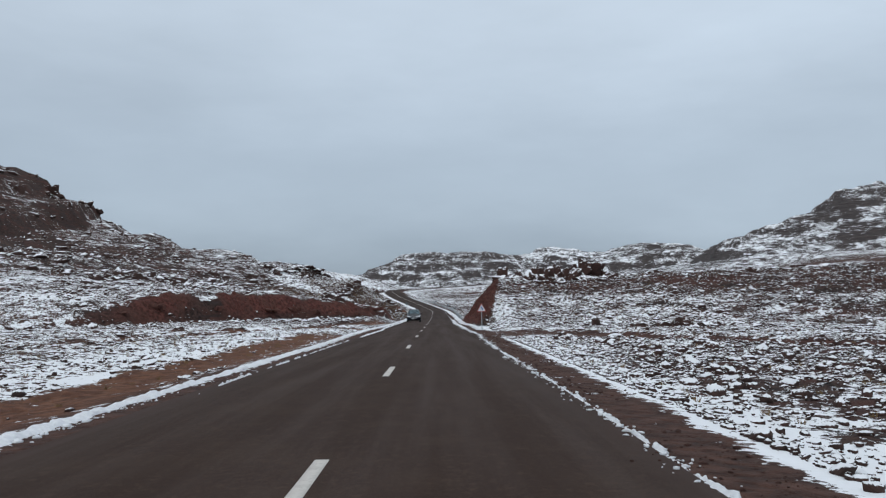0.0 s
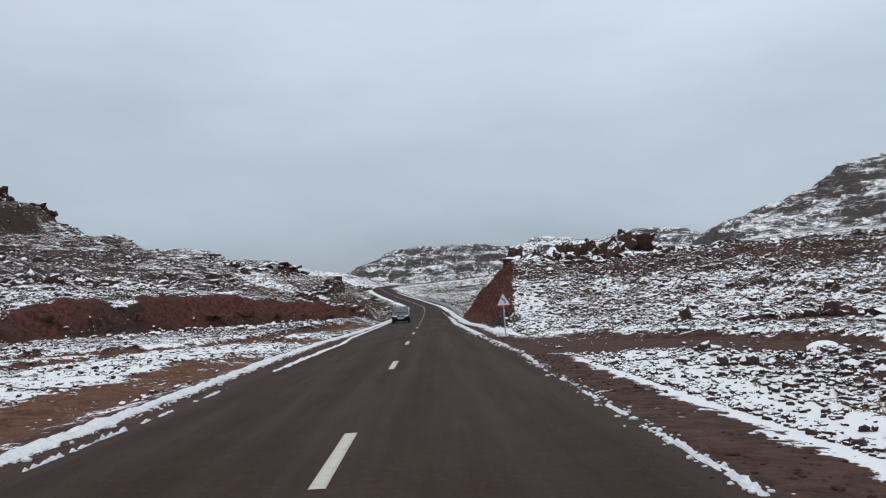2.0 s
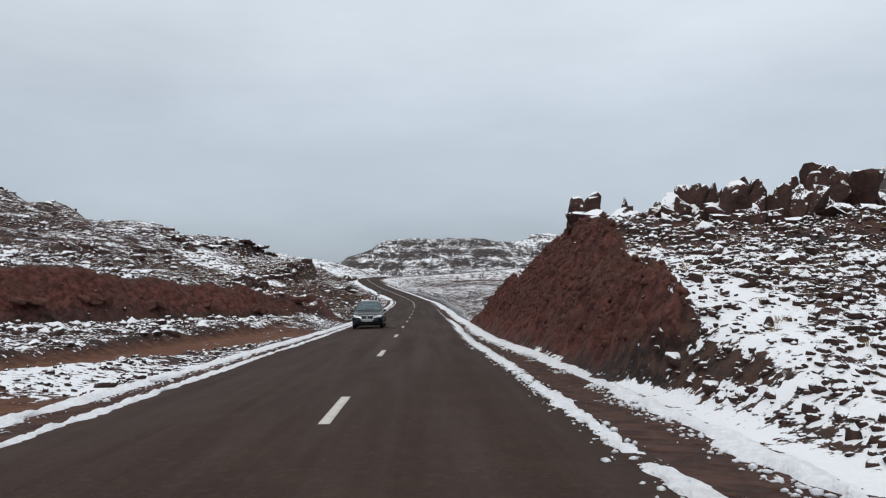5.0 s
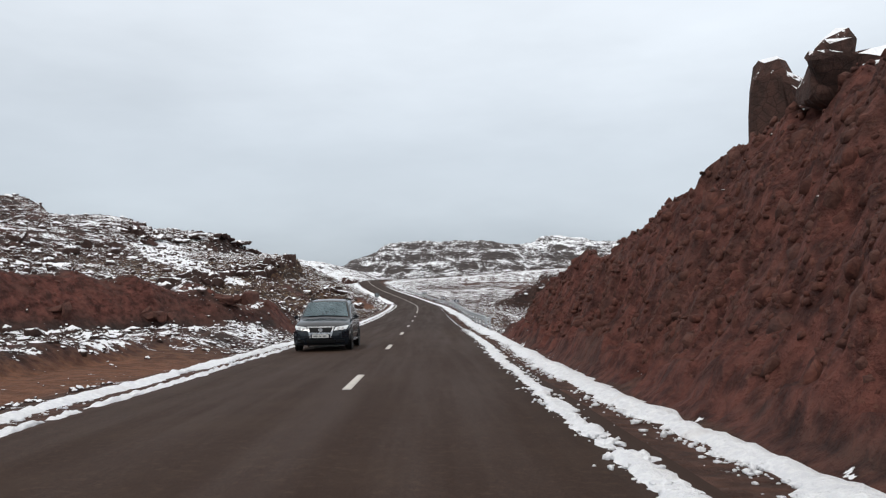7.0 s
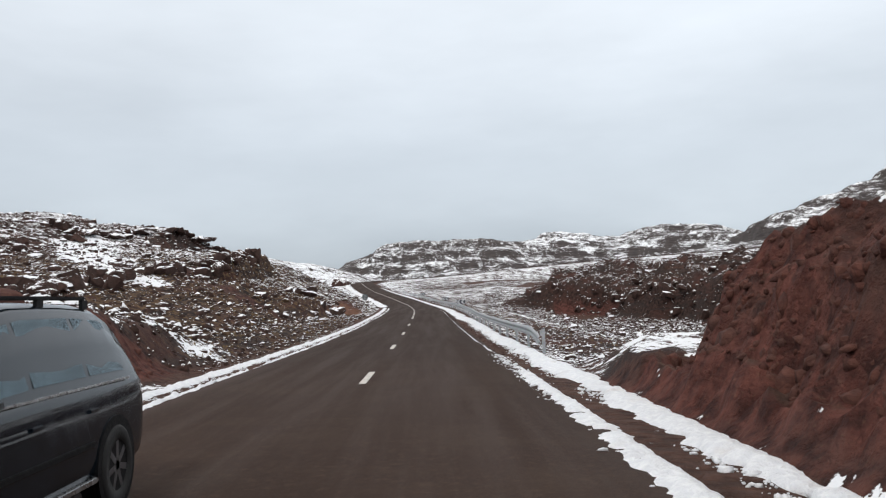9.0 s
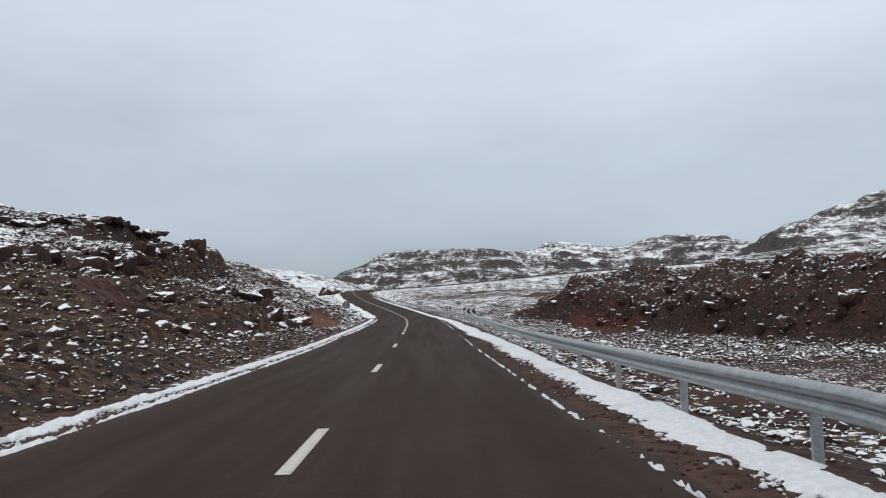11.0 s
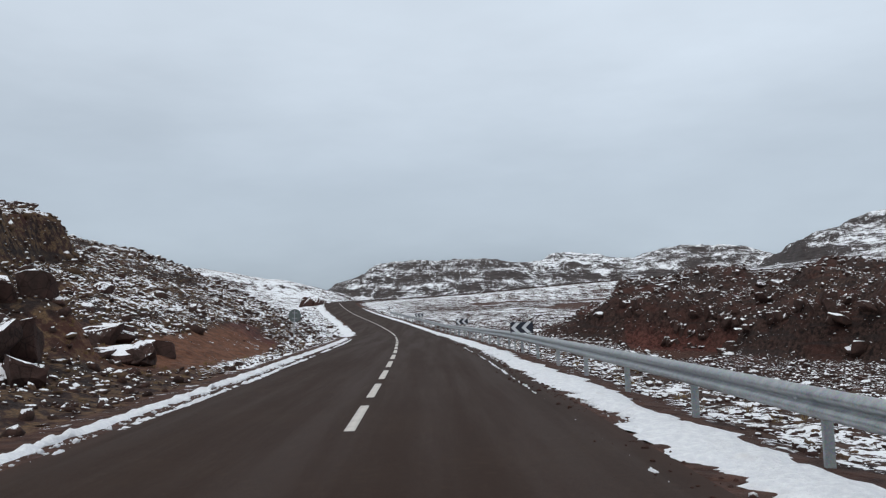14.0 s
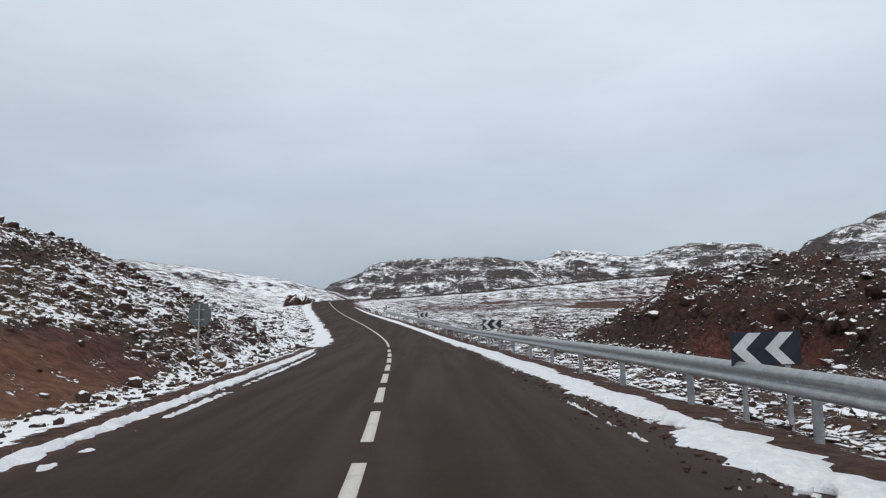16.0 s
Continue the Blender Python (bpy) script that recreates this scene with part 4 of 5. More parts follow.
LOOSE = "countless loose dark red-brown field stones capped with snow"
stones("field_stones", 20000, (5.0, 36.0, 2, 62, 1.7), (0.042, 1.9), LOOSE, 11, free)
stones("field_stones", 7000, (6.5, 26.0, 20, 46, 1.3), (0.045, 2.4), LOOSE, 24, free)
stones("field_stones", 18000, (-5.0, -42.0, 2, 126, 1.6), (0.055, 1.9), LOOSE, 12, free)
stones("slope_stones", 18000, (5.5, 44.0, 62, 100, 1.2), (0.065, 2.0), LOOSE, 13, free)
stones("slope_stones", 18000, (-5.0, -38.0, 124, 240, 1.3), (0.062, 2.1), "dark red-brown stones on the slope, dusted with snow", 14, free, BARE)
stones("hollow_stones", 20000, (5.2, 44.0, 124, 262, 1.4), (0.055, 1.6), LOOSE, 15, free)
stones("far_stones", 5200, (-20.0, -90.0, 70, 260, 1.1), (0.15, 2.2), LOOSE, 16, free)
stones("pale_stones", 5000, (-6.2, -24.0, 134, 218, 1.1), (0.075, 2.0), "pale ochre stones strewn over the slope, capped with snow", 22, free, PALE)
stones("pale_stones", 3000, (5.6, 22.0, 134, 240, 1.4), (0.045, 1.6), "pale ochre stones strewn over the slope, capped with snow", 23, free, PALE)
stones("pale_stones", 4500, (-8.0, -30.0, 186, 232, 1.1), (0.075, 1.9), "pale ochre stones strewn over the slope, capped with snow", 27, free, PALE)
stones("far_stones", 4000, (-6.0, -60.0, 232, 345, 1.2), (0.13, 2.2), LOOSE, 20, free)
stones("far_stones", 14000, (14.0, 100.0, 195, 300, 1.2), (0.14, 2.2), LOOSE, 17, free)
RUBBLE = "angular dark rubble blocks capped with snow, strewn over the slope"
stones("slope_rubble", 2200, (8.0, 42.0, 68, 100, 1.2), (0.12, 2.0), RUBBLE, 31, free, STONE, -0.05, 0.8)
stones("slope_rubble", 3000, (-6.5, -44.0, 132, 236, 1.2), (0.15, 1.8), RUBBLE, 32, free, BARE, -0.05, 0.8)
stones("slope_rubble", 2200, (-8.0, -50.0, 92, 150, 1.0), (0.18, 1.7), RUBBLE, 33, free, STONE, -0.05, 0.8)
stones("slope_rubble", 1500, (7.0, 34.0, 6, 58, 1.2), (0.12, 1.7), RUBBLE, 34, free, STONE, -0.05, 0.8)
stones("slope_rubble", 2600, (14.0, 70.0, 215, 300, 1.0), (0.19, 1.8), RUBBLE, 35, free, BARE, -0.05, 0.85)
stones("slope_rubble", 2600, (-30.0, -120.0, 110, 300, 1.0), (0.34, 1.9), RUBBLE, 36, free, STONE, -0.05, 0.8)


CHUNK = "crumbling red-brown rock chunks of the road cut"
stones("cut_rubble", 15000, (5.2, 10.5, 71, 126, 1.0), (0.062, 2.1), CHUNK, 18, on_cut, CUTROCK, 0.3, 1.1, 0.25)
stones("bank_rubble", 12000, (-5.0, -34.0, 82, 127, 1.0), (0.06, 2.2), CHUNK, 19, lambda x, y, u, c, b: (b > 0.6) & (np.abs(u) > 5.4) & (np.abs(-(x + 32) * 0.813 + (y - 85) * 0.582 - 1.6) < 3), CUTROCK, 0.25, 1.0)


def rock_shape(seed, level=3, stretch=(1, 1, 1), chop=7, boxy=1.0):
    """An angular rock: a ball, or a rounded block, cut by random planes and roughened."""
    v, f = ico(level)
    v = np.sign(v) * np.abs(v) ** boxy
    r = np.random.default_rng(seed)
    for _ in range(chop):
        n = r.normal(0, 1, 3)
        n /= np.linalg.norm(n)
        d = r.uniform(0.42, 0.8)
        over = np.maximum(v @ n - d, 0)
        v = v - over[:, None] * n * 0.92
    v = v * (1 + 0.10 * (rough(v[:, 0] * 3 + seed, v[:, 1] * 3 + v[:, 2] * 2.3, 1.0, seed, 3) - 0.5)[:, None] * 2)
    return v * np.array(stretch), f


BOULDERS = [mesh_from("boulder", *rock_shape(500 + k, 3, (1, r_, h_)), ROCK) for k, (r_, h_) in enumerate(((0.8, 0.6), (0.7, 0.75), (1.0, 0.55), (0.65, 0.5), (0.85, 0.8)))]


def boulder(x, y, size, k, turn, label="red-brown boulder with a cap of snow, lying on the slope"):
    o = new("boulder", BOULDERS[k % 5])
    o.matrix_world = pose(x, y, ground_z(x, y) + 0.18 * size, 6 * math.sin(turn), 0, turn * 57) @ Matrix.Scale(size, 4)
    return tagged(o, label, "boulder", group="boulders")


boulder(10.9, 44.6, 0.55, 0, 0.4, "flat boulder with a thick snow cap beside the dirt track")
boulder(8.6, 36.0, 0.36, 1, 1.4)
boulder(12.4, 33.0, 0.45, 2, 2.2)
rb = np.random.default_rng(21)


def strewn(count, x0, x1, y0, y1, small, large, label):
    """Boulders at random over an area, off the road, the tracks and the cut faces."""
    n = 0
    for i in range(count * 4):
        x, y = float(x0 + (x1 - x0) * rb.random() ** 1.3), float(rb.uniform(y0, y1))
        size, turn = float(small + (large - small) * rb.random() ** 2), float(rb.uniform(0, 6))
        if land(np.array([x]), np.array([y]))[2][0] > 0.3 or (0 < x < 7.5 and 66 < y < 126):
            continue
        boulder(x, y, size, i, turn, label)
        n += 1
        if n == count:
            return


CAP = "red-brown boulder with a cap of snow, lying on the slope"
LOW = "low dark stone half buried in thin snow"
strewn(36, 6, 30, 68, 92, 0.2, 0.45, CAP)
strewn(56, -6.4, -30, 132, 228, 0.2, 0.55, CAP)
strewn(60, 6, 26, 8, 56, 0.1, 0.24, LOW)
strewn(60, -6.5, -28, 10, 92, 0.12, 0.30, LOW)
strewn(22, 6.5, 22, 128, 210, 0.12, 0.28, CAP)


def crag(x, y, width, height, seed, label, material=ROCK, sink=0.0):
    """A jagged outcrop of upright blocks that lean on one another."""
    r = np.random.default_rng(seed)
    o = new("rock_outcrop")
    o.matrix_world = pose(x, y, ground_z(x, y) + (0.05 - sink) * height, 0, 0, float(r.uniform(-25, 25)))
    count = int(r.integers(5, 8))
    for k in range(count):
        v, f = rock_shape(seed * 13 + k, 3, (1, 1, 1), 9, 0.55)
        w, h = width * r.uniform(0.34, 0.62), height * r.uniform(0.3, 0.95)
        lean, a = r.normal(0, 0.22, 2), r.uniform(0, 3)
        v = v * np.array([w, w * r.uniform(0.6, 1.0), h])
        v = np.stack([v[:, 0] * math.cos(a) - v[:, 1] * math.sin(a), v[:, 0] * math.sin(a) + v[:, 1] * math.cos(a), v[:, 2]], 1)
        v[:, 0] += lean[0] * v[:, 2] + (k - (count - 1) / 2) * width * 0.30 + r.normal(0, 0.12)
        v[:, 1] += lean[1] * v[:, 2] + r.normal(0, 0.4) * width * 0.5
        new("block", mesh_from("block", v, f, material)).parent = o
    return tagged(o, label, "rock outcrop", group="rock outcrops")


JAG = "jagged dark red-brown rock outcrop with snow in its clefts"
rc_ = np.random.default_rng(33)
for i in range(38):
    cx = 9.25 + 0.30 * i + float(rc_.normal(0, 0.10))
    cy = float(np.interp(cx, (8, 10, 12.5, 15, 17, 20), (97.2, 95.2, 93.4, 92.6, 92.8, 93.8))) + float(rc_.normal(0, 0.45))
    tall = float(np.interp(cx, (8.4, 8.9, 9.5, 10.2, 11.2, 12.4, 13.5, 14.3, 15, 15.8, 16.3, 17.3, 18.2, 19.4, 20.4), (1.5, 1.7, 0.8, 0.7, 1.0, 2.1, 1.7, 1.9, 2.5, 1.6, 1.9, 1.8, 2.3, 1.9, 0.9)))
    crag(cx, cy, float(rc_.uniform(0.9, 1.4)), tall * (0.8 if i < 3 else float(rc_.choice((0.55, 0.75, 0.95)))), 700 + i, JAG)
for i, (x, y) in enumerate(((16.2, 62.4), (17.6, 61.6), (19.0, 61.2), (20.4, 60.6), (21.8, 60.2), (13.6, 64.6), (24.5, 58.0))):
    crag(x, y, 1.0, 0.5 + 0.1 * (i % 3), 1200 + i, "low dark scarp of broken rock above the dirt track", CLIFF)
for i, (x, y, w, top) in enumerate(((9.6, 98.3, 1.9, 5.9), (9.9, 97.8, 1.6, 5.8), (9.5, 99.4, 1.7, 5.9))):
    crag(x, y, w, max(1.2, (top - ground_z(x, y)) / 0.62), 1274 + i, "jagged rock spire with snow on the brink of the road cut", ROCK, 0.25)
for i in range(15):
    cx = 11.5 + 2.3 * i + float(rc_.normal(0, 0.6))
    crag(cx, float(np.interp(cx, (9, 20, 26, 45), (90.5, 90.5, 91.5, 84))) + float(rc_.normal(0, 1.2)), float(rc_.uniform(0.7, 1.5)), float(rc_.uniform(0.3, 0.8)), 740 + i, JAG)
for i in range(23):
    cy = 141 + 2.5 * i + float(rc_.normal(0, 0.5))
    crag(-5.2 - 13.2 + float(rc_.normal(0, 0.7)) + 0.03 * max(0, cy - 190), cy, float(rc_.uniform(0.9, 1.6)), float(rc_.uniform(0.6, 1.25)), 780 + i, "dark cliff block below the crest of the stony hill", CLIFF)
for i in range(26):
    cy = 196 + 1.5 * i + float(rc_.normal(0, 0.4))
    crag(float(np.interp(cy, (196, 210, 222, 234), (-37.5, -36, -33.8, -31.4))) + float(rc_.normal(0, 0.5)), cy, float(rc_.uniform(1.3, 2.0)), float(rc_.uniform(0.4, 0.8)), 860 + i, "dark cliff block below the crest of the stony hill", CLIFF)
for i in range(11):
    bp, bq = 2.0 + 4.1 * i, float(rc_.uniform(0.8, 2.2))
    crag(-32 + 0.582 * bp - 0.813 * bq, 85 + 0.813 * bp + 0.582 * bq, float(rc_.uniform(0.7, 1.2)), float(rc_.uniform(0.35, 0.65)), 1100 + i, "weathered red rock ledge in the low bank", CUTROCK)
for i, (x, y, w, h) in enumerate(((-7.3, 179.5, 1.0, 0.7), (-8.8, 182.5, 1.3, 0.9), (-10.6, 186, 1.3, 0.9), (-7.7, 187.2, 1.1, 0.8), (-9.4, 190.5, 1.2, 0.8), (-7.6, 191.4, 0.7, 0.5), (-12, 183, 1.4, 1.0), (-9.2, 174, 1.2, 0.8), (-11.5, 168, 1.3, 0.9), (-8.4, 160, 0.9, 0.6))):
    crag(x - 0.7, y, 1.2 * w, 1.0 * h, 820 + i, "dark brown rock outcrop at the foot of the hill", CLIFF)
for i in range(70):
    ma_ = float(rc_.uniform(3, 66))
    mp_ = float(np.interp(ma_, (-10, 20, 36, 49, 80), (-4.5, -4.2, -8.5, -17, -30))) + float(rc_.choice((1.2, 1.6, 2.2, 8.0, 11.0))) + float(rc_.normal(0, 0.6))
    crag(24 + 0.702 * ma_ + 0.712 * mp_, 272 - 0.712 * ma_ + 0.702 * mp_, float(rc_.uniform(0.9, 1.7)), float(rc_.uniform(0.8, 1.4)), 900 + i, "dark rock outcrop on the mound, dusted with snow", CLIFF, 0.4)
for i in range(16):
    cx = -116.5 - 2.0 * i + float(rc_.normal(0, 0.6))
    crag(cx, float(rc_.uniform(262, 286)), float(rc_.uniform(2.0, 3.6)), float(rc_.uniform(1.6, 3.2)), 1300 + i, "dark crag on the brink of the snowy hill", CLIFF, 0.5)
for i in range(46):
    cx, cy = float(rc_.uniform(-92, -30)), float(rc_.uniform(112, 215))
    crag(cx, cy, float(rc_.uniform(1.2, 2.2)), float(rc_.uniform(0.7, 1.3)), 1000 + i, "dark ledge of layered rock on the snowy hill", CLIFF)
crag(-24.5, 352.0, 2.6, 2.6, 951, "lone red rock block at the outer bend")
crag(-22.4, 356.0, 2.0, 1.4, 952, "lone red rock block at the outer bend")


def clods(name, count, s0, s1, line, spread, size, label, seed, material):
    """Small clods that the plough left along a line beside the road, as one mesh."""
    r = np.random.default_rng(seed)
    v, f = ico(1)
    s_ = r.uniform(s0, s1, count)
    u_ = np.interp(s_, [q[0] for q in line], [q[1] for q in line]) + r.normal(0, spread, count)
    keep = rough(s_, s_ * 0 + 5, 3.0, seed, 3) > 0.40
    s_, u_ = s_[keep], u_[keep]
    x, y, z = beside(s_, u_)
    au = np.abs(u_)
    z = z + np.where(au < 3.5, 0.035 * (1 - (u_ / 3.5) ** 2), -0.03 - 0.03 * smooth(3.4, 4.4, au) - 0.12 * smooth(4.4, 6.0, au))
    n = len(x)
    sz = size * np.exp(np.clip(r.normal(0, 0.55, n), -1.1, 1.1))
    p = v[None] * (1 + r.uniform(-0.3, 0.3, (n, len(v), 1))) * (sz[:, None] * r.uniform(0.6, 1.5, (n, 3)) * np.array([1, 1, 0.6]))[:, None]
    q = p + np.stack([x, y, z + 0.25 * sz], 1)[:, None]
    faces = (f[None] + len(v) * np.arange(n)[:, None, None]).reshape(-1, 3)
    return tagged(new(name, mesh_from(name, q.reshape(-1, 3), faces, material, False)), label, "clods", kind="stuff")


MUD = mat_rock("dark_red_mud", (0.030, 0.014, 0.011), (0.085, 0.040, 0.030), -2.0, 8.0)
LUMPS = "small lumps of ploughed snow crumbled along the road edge"
clods("snow_clods", 5200, 62, 230, [(q, v - 0.32) for q, v in RIGHT], 0.13, 0.020, LUMPS, 81, SNOWM)
clods("snow_clods", 1800, 62, 130, [(62, 3.35), (94, 3.1), (112, 3.42), (130, 3.4)], 0.12, 0.018, LUMPS, 82, SNOWM)
clods("snow_clods", 3600, 0, 226, [(q, v + 0.26) for q, v in LEFT], 0.10, 0.019, LUMPS, 83, SNOWM)
clods("snow_clods", 900, 4, 62, [(0, 3.54), (16, 3.52), (28, 3.35), (48, 3.6), (62, 3.3)], 0.10, 0.018, LUMPS, 84, SNOWM)
clods("mud_clods", 2400, 130, 228, [(130, 3.9), (165, 3.8), (190, 3.35), (228, 3.35)], 0.30, 0.014, "dark red mud clods strewn over the road shoulder", 85, MUD)
clods("mud_clods", 1500, 4, 62, [(0, 4.1), (62, 4.1)], 0.35, 0.015, "dark red mud clods strewn over the road shoulder", 86, MUD)

# ---- dry tufts ----
def tufts(count, area, seed):
    """Low dry grass and thorn tufts, as one mesh of thin curved blades."""
    r = np.random.default_rng(seed)
    x0, x1, y0, y1 = area
    x, y = x0 + (x1 - x0) * r.random(count) ** 1.3, r.uniform(y0, y1, count)
    z, cover, bare, lump, dry = land(x, y)
    u, rz = from_road(x, y)
    ok = (np.abs(u) > 5.2) & (bare < 0.9)
    x, y, z = x[ok], y[ok], z[ok]
    n, blades = len(x), 22
    a = r.uniform(0, 2 * np.pi, (n, blades))
    h = r.uniform(0.06, 0.17, (n, 1)) * r.uniform(0.6, 1.1, (n, blades))
    out = h * r.uniform(0.2, 0.9, (n, blades))
    w = 0.007
    dx, dy = np.cos(a), np.sin(a)
    bx, by = x[:, None] + 0.05 * dx, y[:, None] + 0.05 * dy
    p0 = np.stack([bx - w * dy, by + w * dx, z[:, None] - 0.03 + 0 * a], -1)
    p1 = np.stack([bx + w * dy, by - w * dx, z[:, None] - 0.03 + 0 * a], -1)
    p2 = np.stack([bx + out * dx, by + out * dy, z[:, None] + h], -1)
    v = np.stack([p0, p1, p2], 2).reshape(-1, 3)
    return tagged(new("dry_tufts", mesh_from("dry_tufts", v, np.arange(len(v)).reshape(-1, 3), STRAW)), "low tufts of dry straw-coloured grass between the stones", "dry grass", kind="stuff")


STRAW = mat_plain("dry_straw", (0.22, 0.15, 0.07), 0.85, 0, 0.25, 4.0, 0.1)
tufts(1500, (-5.5, -26, 130, 232), 61)
tufts(700, (5.8, 20, 130, 240), 62)
tufts(500, (7, 30, 70, 95), 63)
tufts(350, (-6, -24, 5, 70), 64)
tufts(250, (6, 24, 10, 56), 65)

# ---- oncoming car ----
CAR_PAINT = mat_plain("black_car_paint", (0.008, 0.013, 0.019), 0.10, 0.0, 0.15, 3.0, 0.5)
RUBBER = mat_plain("tyre_rubber", (0.016, 0.016, 0.016), 0.8, 0, 0.15, 30)
TRIM = mat_plain("black_plastic_trim", (0.006, 0.006, 0.007), 0.6, 0, 0.15, 30, 0.2)
CHROME = mat_plain("satin_chrome", (0.48, 0.49, 0.50), 0.25, 0.9, 0.06, 10)
ALLOY = mat_plain("dull_alloy", (0.18, 0.18, 0.19), 0.4, 0.8, 0.1, 20)
LAMP = mat_plain("clear_headlamp", (0.72, 0.75, 0.77), 0.12, 0.25, 0.10, 12, 0.8)
PLATE = mat_plain("white_plate", (0.6, 0.6, 0.58), 0.5, 0, 0.05, 20)
GLASS = mat_plain("dark_car_glass", (0.22, 0.29, 0.32), 0.05, 0.85, 0.1, 1.0, 0.8)

# stations from the nose: run, half width, sill, belt, roof side height, roof half width, roof height
CAR = [(0.00, 0.62, 0.30, 0.60, 0.64, 0.52, 0.66), (0.10, 0.80, 0.22, 0.68, 0.735, 0.66, 0.76), (0.35, 0.87, 0.20, 0.80, 0.845, 0.74, 0.88), (0.75, 0.895, 0.20, 0.89, 0.93, 0.76, 0.97),
       (1.10, 0.897, 0.20, 0.96, 0.99, 0.77, 1.03), (1.30, 0.897, 0.20, 0.98, 1.10, 0.75, 1.15), (1.60, 0.897, 0.20, 0.985, 1.31, 0.69, 1.37), (1.95, 0.897, 0.20, 0.99, 1.50, 0.63, 1.57),
       (2.40, 0.897, 0.20, 1.0, 1.57, 0.60, 1.64), (3.20, 0.895, 0.20, 1.0, 1.57, 0.60, 1.645), (3.80, 0.885, 0.20, 1.0, 1.53, 0.59, 1.61), (4.15, 0.87, 0.22, 1.0, 1.38, 0.60, 1.44),
       (4.33, 0.85, 0.25, 0.98, 1.08, 0.70, 1.12), (4.40, 0.80, 0.32, 0.92, 0.96, 0.70, 0.98)]


def car_ring(st):
    l, w, lo, belt, side, rw, top = st
    half = [(0, lo), (w * 0.86, lo), (w * 0.97, lo + 0.10), (w, (lo + belt) / 2), (w * 0.985, belt - 0.05), (w * 0.955, belt), (rw + 0.06, side), (rw - 0.04, top - 0.02), (rw * 0.5, top), (0, top + 0.01)]
    return [(x, l, z) for x, z in half] + [(-x, l, z) for x, z in half[-2:0:-1]]


def car_point(run, k, out=0.006):
    """A point of the body's skin at a run length and ring position, pushed out a little."""
    ls = [s[0] for s in CAR]
    i = min(max(int(np.searchsorted(ls, run)) - 1, 0), len(CAR) - 2)
    f = (run - ls[i]) / (ls[i + 1] - ls[i])
    j, g = int(math.floor(k)), k - math.floor(k)
    a, b = car_ring(CAR[i]), car_ring(CAR[i + 1])
    n = len(a)
    p = Vector(a[j % n]).lerp(Vector(a[(j + 1) % n]), g).lerp(Vector(b[j % n]).lerp(Vector(b[(j + 1) % n]), g), f)
    c = Vector((0, p.y + 0.4 * (2.2 - p.y), 0.9))
    return p + (p - c).normalized() * out


def patch(corners, out=0.006, nu=6, nv=4):
    """A skin patch between four (run, ring) corners."""
    bm = bmesh.new()
    (a, b, c, d) = corners
    grid = []
    for i in range(nu + 1):
        row = []
        for j in range(nv + 1):
            u, v = i / nu, j / nv
            run = (a[0] * (1 - u) + b[0] * u) * (1 - v) + (d[0] * (1 - u) + c[0] * u) * v
            k = (a[1] * (1 - u) + b[1] * u) * (1 - v) + (d[1] * (1 - u) + c[1] * u) * v
            row.append(bm.verts.new(car_point(run, k, out)))
        grid.append(row)
    for i in range(nu):
        for j in range(nv):
            bm.faces.new((grid[i][j], grid[i + 1][j], grid[i + 1][j + 1], grid[i][j + 1]))
    bmesh.ops.solidify(bm, geom=bm.faces[:], thickness=0.004)
    bmesh.ops.recalc_face_normals(bm, faces=bm.faces)
    return bm


def nose(x, z):
    """How far back the car's front skin lies at a place across and up."""
    return float(np.interp(z, (0.2, 0.3, 0.45, 0.62, 0.70, 0.76, 0.82, 0.88), (0.05, 0.0, -0.02, -0.01, 0.03, 0.085, 0.19, 0.32))) - 0.04 + 0.05 * (x / 0.62) ** 2 + 2.2 * max(0.0, abs(x) - 0.62) ** 2


def nose_patch(corners, out, depth, nu=10, nv=5):
    """A panel on the car's front between four (across, up) corners, with its sides closed."""
    bm = bmesh.new()
    a, b, c, d = (Vector(q) for q in corners)
    front, back = [], []
    for i in range(nu + 1):
        for row, dy in ((front, -out), (back, depth - out)):
            col = []
            for j in range(nv + 1):
                q = a.lerp(b, i / nu).lerp(d.lerp(c, i / nu), j / nv)
                col.append(bm.verts.new((q.x, nose(q.x, q.y) + dy, q.y)))
            row.append(col)
    for i in range(nu):
        for j in range(nv):
            bm.faces.new((front[i][j], front[i + 1][j], front[i + 1][j + 1], front[i][j + 1]))
            bm.faces.new((back[i][j], back[i][j + 1], back[i + 1][j + 1], back[i + 1][j]))
        for j in (0, nv):
            bm.faces.new((front[i][j], back[i][j], back[i + 1][j], front[i + 1][j]))
    for j in range(nv):
        for i in (0, nu):
            bm.faces.new((front[i][j], front[i][j + 1], back[i][j + 1], back[i][j]))
    bmesh.ops.recalc_face_normals(bm, faces=bm.faces)
    return bm


